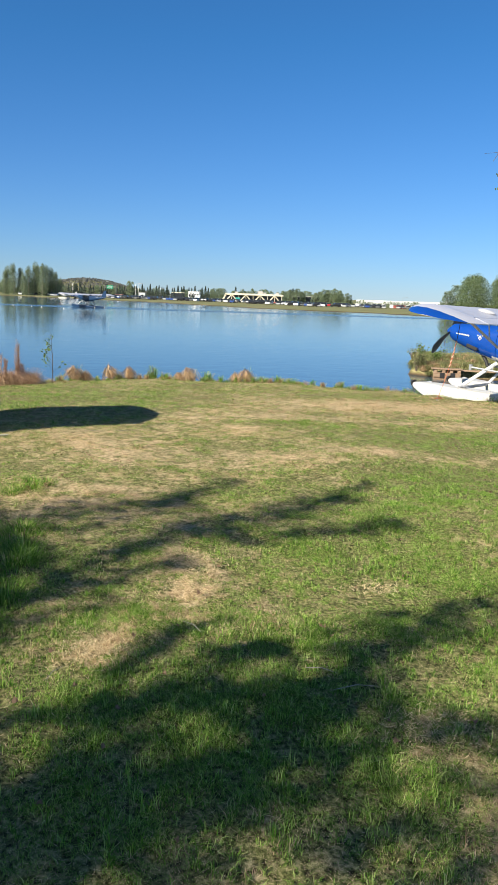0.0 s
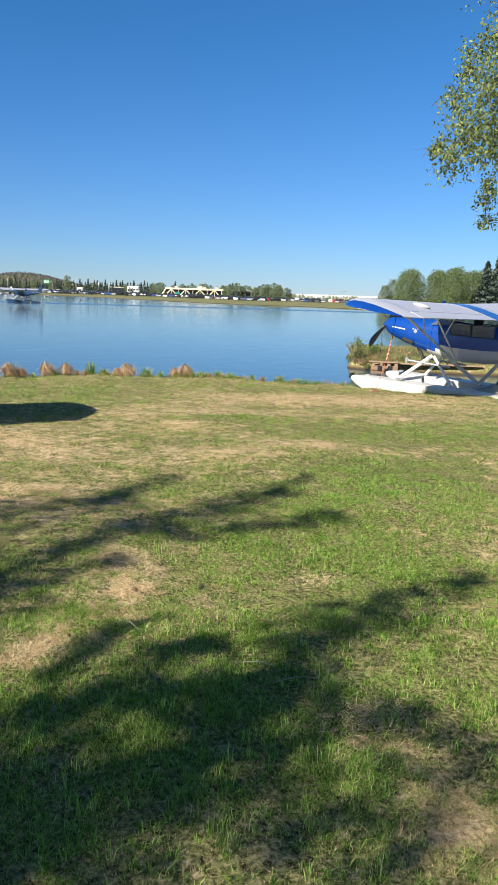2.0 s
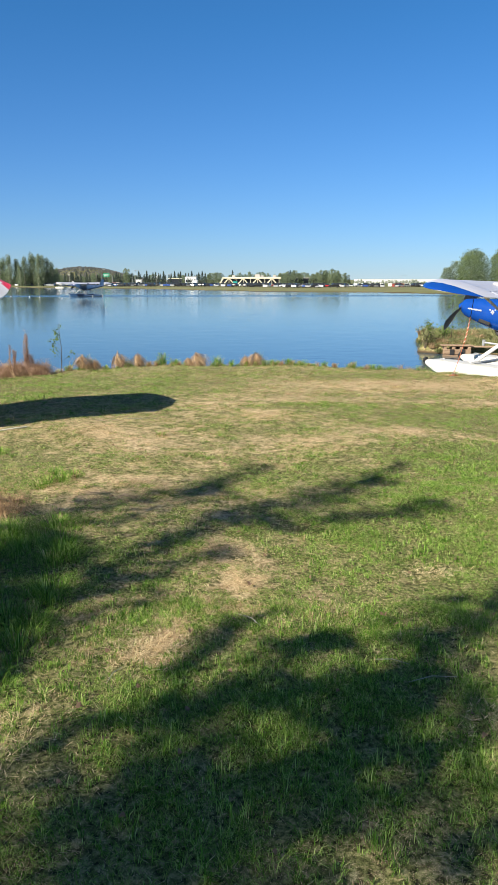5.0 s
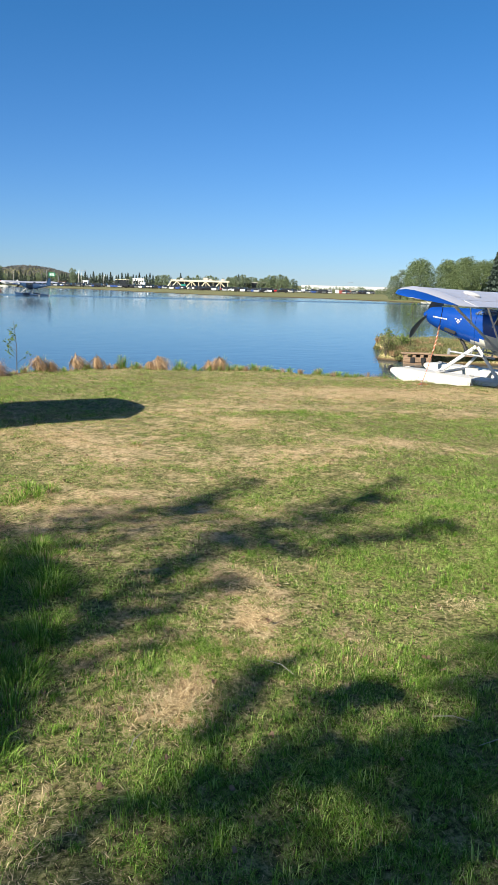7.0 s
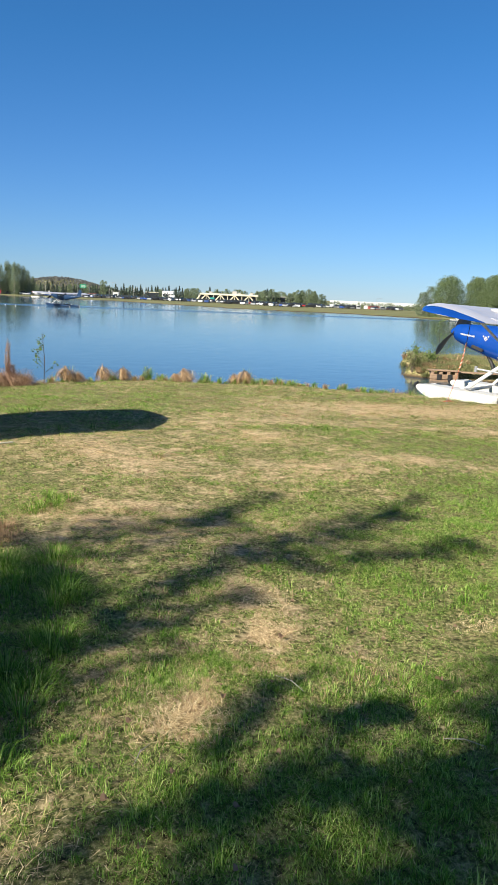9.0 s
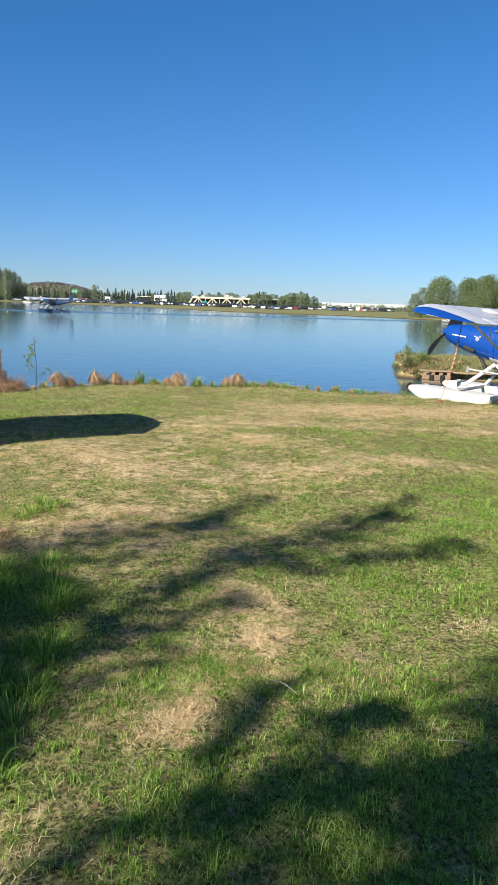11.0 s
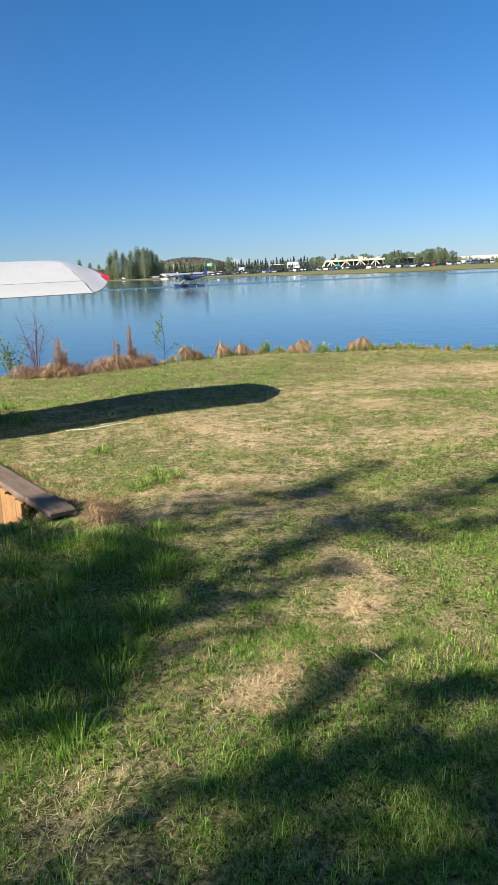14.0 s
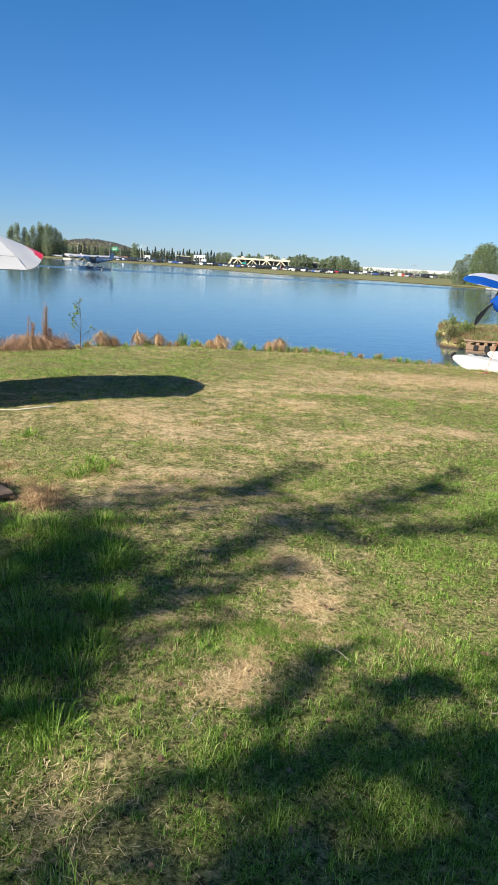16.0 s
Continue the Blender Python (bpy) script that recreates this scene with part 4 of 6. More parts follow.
tagged(wood, "woodland covering the hill, its colour greyed for haze", "woodland", kind="stuff")


# truss building
TRUSS_CREAM = paint("cream_painted_steel", (0.72, 0.66, 0.53), 0.6, vary=0.08, scale=0.4, dirty=0.1)
DARK_WALL = paint("dark_glazed_wall", (0.03, 0.035, 0.045), 0.25, vary=0.3, scale=0.3, dirty=0.1)
CONCRETE = paint("pale_concrete", (0.45, 0.43, 0.4), 0.85, vary=0.12, scale=0.5, dirty=0.2)
WHITE_WALL = paint("white_wall_panel", (0.75, 0.76, 0.78), 0.6, vary=0.06, scale=0.2, dirty=0.15)
TEAL = paint("teal_plastic", (0.02, 0.35, 0.33), 0.5, vary=0.1)
GREEN_SIGN = paint("green_road_sign", (0.01, 0.24, 0.13), 0.5, vary=0.05)
GALV = paint("galvanised_steel", (0.42, 0.43, 0.44), 0.45, 0.6, vary=0.1)
RED_WALL = paint("red_painted_metal", (0.35, 0.08, 0.06), 0.5, vary=0.1)


def truss_building(m, wide, tall):
    root = thing("truss_building", "cream-roofed building with a diagonal truss front and dark glass", "building", m)
    bm = bmesh.new()
    box(bm, wide, 16, tall * 0.66, Matrix.Translation((0, 9, tall * 0.33)), 0.1)
    part("wall", bm, DARK_WALL, root)
    bm = bmesh.new()
    box(bm, wide + 0.8, 18.5, tall * 0.16, Matrix.Translation((0.8, 8, tall * 0.75)), 0.15)
    part("roof", bm, TRUSS_CREAM, root)
    bays = 8
    bm = bmesh.new()
    tube(bm, [(-wide / 2 - 2.2, -1.0, 0.2), (-wide / 2 + 0.8, -1.0, tall * 0.67)], 0.36, 4)
    part("end_brace", bm, TRUSS_CREAM, root)
    for i in range(bays + 1):
        x = -wide / 2 + wide * i / bays
        bm = bmesh.new()
        box(bm, 0.3, 0.4, tall * 0.68, Matrix.Translation((x, -1.0, tall * 0.34)), 0.04)
        part("column", bm, TRUSS_CREAM, root)
        if i < bays:
            bm = bmesh.new()
            lo_, hi_ = (0.2, tall * 0.67) if i % 2 == 0 else (tall * 0.67, 0.2)
            tube(bm, [(x + 0.2, -1.0, lo_), (x + wide / bays - 0.3, -1.0, hi_)], 0.32, 4)
            part("diagonal_brace", bm, TRUSS_CREAM, root)
    for x, s in ((wide * 0.12, 2.4), (wide * 0.42, 1.6), (-wide * 0.3, 1.5), (wide * 0.2, 1.4)):
        bm = bmesh.new()
        box(bm, s * 1.3, s, s * 0.7, Matrix.Translation((x, 3, tall * 0.83 + s * 0.34)), 0.1)
        part("rooftop_unit", bm, CONCRETE, root)
    return root


y = 470.0
truss_building(pose(0.004 * y, y, on_ground(0.004 * y, y) - 0.3, 0, 0, -3), 35, 6.6)


def block(name, label, category, m, size, material, roof=None, windows=0, group=""):
    sx, sy, sz = size
    root = thing(name, label, category, m, group)
    bm = bmesh.new()
    box(bm, sx, sy, sz, Matrix.Translation((0, 0, sz / 2)), 0.05)
    part("wall", bm, material, root)
    bm = bmesh.new()
    box(bm, sx + 0.3, sy + 0.3, sz * 0.1, Matrix.Translation((0, 0, sz * 1.05)), 0.03)
    part("roof", bm, roof or material, root)
    for i in range(windows):
        bm = bmesh.new()
        box(bm, sx / windows * 0.6, 0.1, sz * 0.35, Matrix.Translation((-sx / 2 + sx * (i + 0.5) / windows, -sy / 2 - 0.03, sz * 0.55)))
        part("window", bm, DARK_WALL, root)
    return root


def put(az, y):
    return az * y, y, on_ground(az * y, y)


block("office_building", "low dark office with a pale parapet beyond the lot", "building", pose(*put(-0.094, 560)), (9, 10, 4.4), DARK_WALL, TRUSS_CREAM, 5)
block("office_building", "white flat-roofed office among the trees", "building", pose(*put(-0.073, 560)), (8, 12, 5.4), WHITE_WALL, None, 4)
for az in (-0.0775, -0.0745, -0.071, -0.0685, -0.1, -0.0885):
    plant(fir[int(rngf.integers(2))], pose(*put(az, 540), 0, 0, rngf.uniform(0, 360)) @ Matrix.Scale(rngf.uniform(0.25, 0.36), 4))
block("utility_shed", "small white cabin on the far grass bank", "shed", pose(*put(-0.0685, 380)), (2.5, 2.5, 2.6), WHITE_WALL)
block("portable_toilet", "teal portable cabin beside parked cars", "cabin", pose(*put(-0.0161, 440)), (2.4, 2, 2.3), TEAL)
block("ticket_booth", "red-roofed white kiosk by the lot", "kiosk", pose(*put(-0.171, 470)), (4.5, 3, 1.8), WHITE_WALL, RED_WALL)
block("equipment_hut", "pale hut beside the far lot", "hut", pose(*put(-0.141, 470)), (3.2, 3, 3.2), WHITE_WALL, None, 1)
block("red_shed", "low red shed beyond the lake", "shed", pose(*put(0.196, 360)), (5, 4, 1.3), RED_WALL, None, 2)
block("long_hangar", "long white-roofed hangar on the skyline", "hangar", pose(*put(0.2, 900), 0, 0, 0), (104, 40, 3.7), WHITE_WALL, WHITE_WALL)
block("terminal_block", "dark low building behind shrubs", "building", pose(*put(0.074, 480)), (18, 10, 4.4), DARK_WALL, CONCRETE, 5)
for az, y in ((0.142, 420), (0.152, 420), (0.163, 400), (0.175, 380), (0.187, 390), (0.207, 400), (0.213, 405), (0.219, 400)):
    block("white_van", "white van parked on the far side", "van", pose(*put(az, y), 0, 0, 68), (4.2, 2.0, 1.45), CARS[0], None, 2, "parked vans")


def lamp_post(m, tall, arm=2.0):
    root = thing("street_lamp", "galvanised street lamp beside the far lot", "street lamp", m, "street lamps")
    bm = bmesh.new()
    tube(bm, [(0, 0, 0), (0, 0, tall * 0.9), (arm * 0.4, 0, tall * 0.98), (arm, 0, tall)], [0.13, 0.09, 0.07, 0.06], 6)
    part("pole", bm, GALV, root)
    bm = bmesh.new()
    box(bm, 0.9, 0.35, 0.18, Matrix.Translation((arm + 0.3, 0, tall - 0.02)), 0.05)
    part("lamp_head", bm, GALV, root)
    return root


for az, y, tall in ((-0.232, 480, 8.5), (-0.150, 470, 9.0), (-0.146, 500, 9.5), (-0.118, 500, 7), (-0.105, 520, 7), (-0.19, 560, 11), (0.20, 420, 6), (-0.26, 520, 9)):
    lamp_post(pose(*put(az, y), 0, 0, rngf.uniform(-20, 20)), tall)
sign = thing("road_sign", "green overhead road sign on a steel pole", "road sign", pose(*put(-0.181, 480)))
bm = bmesh.new()
tube(bm, [(2.6, 0, 0), (2.6, 0, 5), (1.6, 0, 6.4), (0, 0, 6.6)], 0.14, 6)
part("pole", bm, GALV, sign)
bm = bmesh.new()
box(bm, 4.0, 0.12, 2.4, Matrix.Translation((-1.2, -0.1, 6.2)), 0.03)
panel = part("sign_panel", bm, GREEN_SIGN, sign)
bm = bmesh.new()
for z in (6.75, 6.2, 5.65):
    box(bm, 2.8, 0.03, 0.22, Matrix.Translation((-1.2, -0.19, z)))
part("lettering_bar", bm, WHITE_WALL, panel, "illegible white lettering")

# ---- taxiing floatplane ----
high_wing_plane("taxiing_floatplane", "dark blue floatplane with pale wings out on the lake", pose(-31.0, 138.0, WATER_Z, 0, -1.0, 140) @ Matrix.Scale(1.05, 4), DARK_BLUE, DARK_BLUE, WING_GREY, None, float_skin=DARK_BLUE, z0=2.14, rise=0.02, inc=2.0, marks=False)

high_wing_plane("moored_floatplane", "white floatplane moored at the far western bank", pose(-80.5, 324.0, WATER_Z, 0, -1.0, 172), WHITE, WHITE, WHITE, RED, z0=2.14, rise=0.02, inc=2.0, marks=False)
high_wing_plane("moored_floatplane", "blue and white floatplane pulled up under the trees", pose(45.6, 151.0, WATER_Z - 0.1, 0, -1.0, 200), BLUE, WHITE, WHITE, None, z0=2.14, rise=0.02, inc=2.0, marks=False)



def buoy(m):
    """A small round mooring buoy: pear-shaped float with a collar and a ring on top."""
    root = thing("mooring_buoy", "small white mooring buoy on the lake", "buoy", m, "mooring buoys")
    bm = bmesh.new()
    prof = [(0.02, -0.2), (0.14, -0.15), (0.2, -0.02), (0.19, 0.08), (0.12, 0.19), (0.05, 0.24), (0.02, 0.25)]
    loft(bm, [[(math.cos(a) * r, math.sin(a) * r, z) for a in (2 * math.pi * k / 12 for k in range(12))] for r, z in prof])
    part("float", bm, WHITE, root)
    bm = bmesh.new()
    tube(bm, [(0.045 * math.cos(a), 0, 0.28 + 0.045 * math.sin(a)) for a in (2 * math.pi * k / 8 for k in range(9))], 0.01, 5)
    part("ring", bm, GREYMETAL, root)
    return root


for x, y in ((-41.0, 132.0), (-36.6, 127.9), (-34.5, 126.3), (-29.1, 119.2)):
    buoy(pose(x, y, WATER_Z + 0.03) @ Matrix.Scale(0.5, 4))


# ---- near vegetation and the bank ----
def hill_of(spots, x, y):
    g = np.zeros_like(x)
    for px, py, a, b, k in spots:
        g += k * np.exp(-(((x - px) / a) ** 2 + ((y - py) / b) ** 2))
    return g


def patches(x, y, cell, seed):
    """Smooth random patches over the ground, 0 to 1, of about the given size."""
    g = np.random.default_rng(seed).random((256, 256))
    u, v = x / cell + 97.3, y / cell + 31.7
    i, j = np.floor(u).astype(int), np.floor(v).astype(int)
    a, b = u - i, v - j
    a, b = a * a * (3 - 2 * a), b * b * (3 - 2 * b)
    i0, i1, j0, j1 = i % 256, (i + 1) % 256, j % 256, (j + 1) % 256
    return (g[i0, j0] * (1 - a) + g[i1, j0] * a) * (1 - b) + (g[i0, j1] * (1 - a) + g[i1, j1] * a) * b


def lawn_blades(rng, n, y0, y1, tall, wide, left, right, simple=False, flat=0.0, least=0.0, thin=False, tuft=0.08):
    """Blades of grass over a wedge of lawn, thick in tufts and thin between them."""
    y = np.sqrt(rng.uniform(y0 * y0, y1 * y1, n))
    x = left(y) + (right(y) - left(y)) * rng.random(n)
    big, mid_, small = patches(x, y, 0.55, 1), patches(x, y, 0.2, 2), patches(x + 0.02 * y, y, tuft, 3)
    clump = 0.3 * big + 0.35 * mid_ + 0.35 * small
    lush = np.clip(0.72 + 0.45 * hill_of(GREEN, x, y) - 0.5 * hill_of(DRY, x, y) + 1.5 * (clump - 0.5), 0.1, 1.5)
    inland = curve_at(NEAR_SHORE, x) - y
    along = (x + 2.85) * 0.738 + (y - 6.55) * 0.675
    back = (x + 2.85) * -0.69 + (y - 6.55) * 0.72
    ok = (inland > -0.15) & ((along > 0.02) | (back < 0.0)) & (lush > least)
    if thin:
        ok &= rng.random(n) < np.clip(0.36 + 0.6 * hill_of(DRY, x, y) - 0.3 * hill_of(GREEN, x, y) + 1.3 * (0.5 - clump), 0.05, 1)
    else:
        ok &= rng.random(n) < np.clip(0.2 + 2.6 * (clump - 0.28), 0.16, 1)
    x, y, lush = x[ok], y[ok], lush[ok]
    n = len(x)
    h = tall * np.clip(0.78 + 2.3 * (clump[ok] - 0.5) + 0.25 * (lush - 0.7), 0.3, 1.6) * rng.lognormal(0, 0.3, n)
    w = wide * rng.uniform(0.6, 1.4, n)
    a = rng.uniform(0, 2 * math.pi, n)
    a = np.where(rng.random(n) < 0.35, 6.0 * patches(x, y, 0.14, 7) + rng.normal(0, 0.7, n), a)
    lean = np.clip(np.abs(rng.normal(0.45, 0.4, n)) + 0.5 * (lush < 0.45) + flat, 0, 1.45)
    d = np.stack([np.cos(a), np.sin(a), np.zeros(n)], 1)
    s = np.stack([-np.sin(a + rng.normal(0, 0.6, n)), np.cos(a), np.zeros(n)], 1)
    base = np.stack([x, y, height(x, y) - 0.004 + flat * 0.012 * rng.random(n)], 1)
    up = np.array([0, 0, 1.0])
    hw = (w * 0.5)[:, None]
    if simple:
        tip = base + up * (h * np.cos(lean))[:, None] + d * (h * np.sin(lean))[:, None]
        v = np.stack([base - s * hw, base + s * hw, tip], 1).reshape(-1, 3)
        return v, np.arange(n * 3).reshape(-1, 3)
    mid = base + up * (h * 0.55 * np.cos(lean * 0.6))[:, None] + d * (h * 0.55 * np.sin(lean * 0.6))[:, None]
    tip = mid + up * (h * 0.5 * np.cos(lean * 1.5))[:, None] + d * (h * 0.5 * np.sin(lean * 1.5))[:, None]
    v = np.stack([base - s * hw, base + s * hw, mid - s * hw * 0.8, mid + s * hw * 0.8, tip], 1).reshape(-1, 3)
    k = np.arange(n)[:, None] * 5
    f = np.concatenate([k + [0, 1, 3], k + [0, 3, 2], k + [2, 3, 4]], 0)
    return v, f


rng = np.random.default_rng(5)
L_EDGE, R_EDGE = (lambda y: -0.52 * y - 0.9), (lambda y: 0.46 * y + 0.5)
def gather(sheets):
    vs, fs, o = [], [], 0
    for v, f in sheets:
        vs.append(v)
        fs.append(f + o)
        o += len(v)
    return np.concatenate(vs), np.concatenate(fs)


def tufts(rng, n, k, y0, y1, tall, wide, need=0.0):
    """Coarse tufts: k arching blades that spring from each of n spots, where the lawn is lush."""
    y = np.sqrt(rng.uniform(y0 * y0, y1 * y1, n))
    x = L_EDGE(y) + (R_EDGE(y) - L_EDGE(y)) * rng.random(n)
    lush = 0.5 + 0.5 * hill_of(GREEN, x, y) - 0.6 * hill_of(DRY, x, y) + 1.1 * (patches(x, y, 0.45, 31) - 0.5)
    ok = (curve_at(NEAR_SHORE, x) - y > 0.0) & (((x + 2.85) * 0.738 + (y - 6.55) * 0.675 > 0.05) | ((x + 2.85) * -0.69 + (y - 6.55) * 0.72 < 0)) & (lush + rng.normal(0, 0.15, n) > need)
    x, y, lush = x[ok], y[ok], lush[ok]
    grow = np.repeat(rng.lognormal(0, 0.25, len(x)) * np.clip(0.6 + 0.55 * lush, 0.5, 1.4), k)
    bias = np.repeat(rng.uniform(0, 6.28, len(x)), k)
    x, y = np.repeat(x, k) + rng.normal(0, 0.012, len(x) * k), np.repeat(y, k) + rng.normal(0, 0.012, len(y) * k)
    n = len(x)
    h, w = tall * grow * rng.uniform(0.45, 1.15, n), wide * rng.uniform(0.6, 1.35, n)
    a = np.where(rng.random(n) < 0.4, bias + rng.normal(0, 0.6, n), rng.uniform(0, 6.28, n))
    lean = np.clip(rng.normal(0.62, 0.33, n), 0.03, 1.2)
    d = np.stack([np.cos(a), np.sin(a), 0 * a], 1)
    s = np.stack([-np.sin(a), np.cos(a), 0 * a], 1) * (w * 0.5)[:, None]
    up = np.array([0, 0, 1.0])
    base = np.stack([x, y, height(x, y) - 0.005], 1)
    mid = base + up * (h * 0.55 * np.cos(lean * 0.6))[:, None] + d * (h * 0.55 * np.sin(lean * 0.6))[:, None]
    tip = mid + up * (h * 0.5 * np.cos(lean * 1.9))[:, None] + d * (h * 0.5 * np.sin(lean * 1.9))[:, None]
    v = np.stack([base - s * 0.7, base + s * 0.7, mid - s, mid + s, tip], 1).reshape(-1, 3)
    q = np.arange(n)[:, None] * 5
    return v, np.concatenate([q + [0, 1, 3], q + [0, 3, 2], q + [2, 3, 4]], 0)


blades = gather([lawn_blades(rng, 440000, 1.9, 4.6, 0.021, 0.0025, L_EDGE, R_EDGE, True, 0.4, tuft=0.05),
                 lawn_blades(rng, 460000, 4.2, 7.5, 0.019, 0.0034, L_EDGE, R_EDGE, True, 0.7, tuft=0.07),
                 lawn_blades(rng, 400000, 6.8, 12.5, 0.021, 0.0058, L_EDGE, R_EDGE, True, 0.8, tuft=0.1),
                 lawn_blades(rng, 320000, 11.8, 21.0, 0.028, 0.0115, L_EDGE, R_EDGE, True, 0.75, tuft=0.16),
                 tufts(rng, 2600, 14, 1.7, 4.5, 0.054, 0.0032, 0.4),
                 tufts(rng, 4200, 11, 4.2, 8.0, 0.042, 0.0038, 0.55),
                 tufts(rng, 3600, 9, 7.5, 13.0, 0.042, 0.0048, 0.7),
                 tufts(rng, 3600, 8, 12.0, 20.6, 0.05, 0.008, 0.7)])
tagged(new("lawn_grass", mesh_from("lawn_grass", *blades, GRASS)), "short patchy green lawn grass with dry spots", "grass", kind="stuff")
def straw_heap(rng, n, cx, cy, sx, sy):
    """Raked-together straw: loose strands lying on one spot."""
    x, y, a = rng.normal(cx, sx, n), rng.normal(cy, sy, n), rng.uniform(0, 6.28, n)
    z = height(x, y) + rng.uniform(0.004, 0.03, n)
    half = rng.uniform(0.01, 0.032, n)
    d = np.stack([np.cos(a) * half, np.sin(a) * half, rng.normal(0, 0.006, n)], 1)
    w = np.stack([-np.sin(a), np.cos(a), 0 * a], 1) * 0.0022
    c = np.stack([x, y, z], 1)
    return np.stack([c - d - w, c - d + w, c + d], 1).reshape(-1, 3), np.arange(n * 3).reshape(-1, 3)


heaps = gather([straw_heap(rng, 800, -0.82, 3.9, 0.1, 0.1), straw_heap(rng, 420, -0.33, 5.35, 0.1, 0.16), straw_heap(rng, 420, -0.36, 4.85, 0.1, 0.13), straw_heap(rng, 420, 0.95, 3.25, 0.13, 0.1), straw_heap(rng, 420, -1.45, 3.1, 0.2, 0.2), straw_heap(rng, 300, 0.98, 5.1, 0.12, 0.07)])
PALE_STRAW = foliage("pale_dry_straw", (0.42, 0.29, 0.14), (0.98, 0.84, 0.54), 0.6, 0.3)
tagged(new("raked_straw", mesh_from("raked_straw", *heaps, PALE_STRAW)), "pale straw raked into small bare spots", "straw", kind="stuff")
straw = gather([lawn_blades(rng, 260000, 1.9, 4.6, 0.032, 0.002, L_EDGE, R_EDGE, True, 0.9, thin=True),
                lawn_blades(rng, 220000, 4.2, 7.5, 0.034, 0.0026, L_EDGE, R_EDGE, True, 0.9, thin=True),
                lawn_blades(rng, 240000, 6.8, 12.5, 0.036, 0.0042, L_EDGE, R_EDGE, True, 0.85, thin=True),
                lawn_blades(rng, 160000, 11.8, 20.5, 0.05, 0.009, L_EDGE, R_EDGE, True, 0.75, thin=True)])
tagged(new("lawn_thatch", mesh_from("lawn_thatch", *straw, THATCH)), "dry straw-coloured thatch lying in the lawn", "thatch", kind="stuff")


def lawn_bits(rng, n, y0, y1, size, name, label, category, material, lift):
    """Small flat leaves scattered through the turf."""
    y = np.sqrt(rng.uniform(y0 * y0, y1 * y1, n))
    x = L_EDGE(y) + (R_EDGE(y) - L_EDGE(y)) * rng.random(n)
    ok = (curve_at(NEAR_SHORE, x) - y > 0.1) & ((x + 2.85) * 0.738 + (y - 6.55) * 0.675 > 0.1) & (rng.random(n) < 1.6 * patches(x, y, 0.35, 21) * patches(x, y, 0.12, 22) + 0.1)
    x, y = x[ok], y[ok]
    ob = leaf_cards(rng, np.stack([x, y, height(x, y) + lift * rng.random(len(x))], 1), 0.0, 1.0, name, material, None, 0.9)
    v = np.empty(len(ob.data.vertices) * 3)
    ob.data.vertices.foreach_get("co", v)
    v = v.reshape(-1, 4, 3)
    c = v.mean(1, keepdims=True)
    k = (size * (0.4 + 0.09 * y))[:, None, None]
    v = c + (v - c) * k * np.array([1, 1, 0.45])
    ob.data.vertices.foreach_set("co", v.reshape(-1))
    return tagged(ob, label, category, kind="stuff")


lawn_bits(rng, 42000, 2.0, 17.0, 0.016, "lawn_clover", "small broad weed leaves scattered in the lawn", "weeds", WEED, 0.03)
CRUMB = foliage("leaf_crumbs_brown", (0.07, 0.03, 0.015), (0.34, 0.19, 0.1), 0.8, 0.05)
lawn_bits(rng, 46000, 2.0, 19.0, 0.015, "leaf_litter", "brown crumbs of old leaves in the turf", "litter", CRUMB, 0.022)


def tussock(name, label, m, tall, wide, n, seed, material, droop=0.8, group="", category="grass tussock", stalk=0.0045):
    """A clump of grass: arching blades that fan out of one base."""
    r = np.random.default_rng(seed)
    a = r.uniform(0, 2 * math.pi, n)
    s = r.uniform(0, 1, n) ** 0.7
    base = np.stack([np.cos(a) * wide * 0.22 * s, np.sin(a) * wide * 0.22 * s, np.full(n, -0.05)], 1)
    d = np.stack([np.cos(a), np.sin(a), np.zeros(n)], 1)
    h = tall * r.uniform(0.45, 1.1, n)[:, None]
    up = np.array([0, 0, 1.0])
    lean = ((0.15 if droop > 0.1 else 0.045) + droop * s * r.uniform(0.5, 1.2, n))[:, None]
    p1 = base + up * h * 0.6 + d * h * 0.35 * lean
    p2 = p1 + up * h * (0.45 - 0.55 * lean) + d * h * 0.5 * lean
    p3 = p2 + up * h * (0.15 - 0.75 * lean) + d * h * 0.35 * lean
    side = np.stack([-np.sin(a), np.cos(a), np.zeros(n)], 1) * stalk
    v = np.stack([base - side, base + side, p1 - side, p1 + side, p2 - side * 0.7, p2 + side * 0.7, p3], 1).reshape(-1, 3)
    k = np.arange(n)[:, None] * 7
    f = np.concatenate([k + t for t in ([0, 1, 3], [0, 3, 2], [2, 3, 5], [2, 5, 4], [4, 5, 6])], 0)
    ob = new(name, mesh_from(name, v, f, material))
    ob.matrix_world = m
    return tagged(ob, label, category, group)


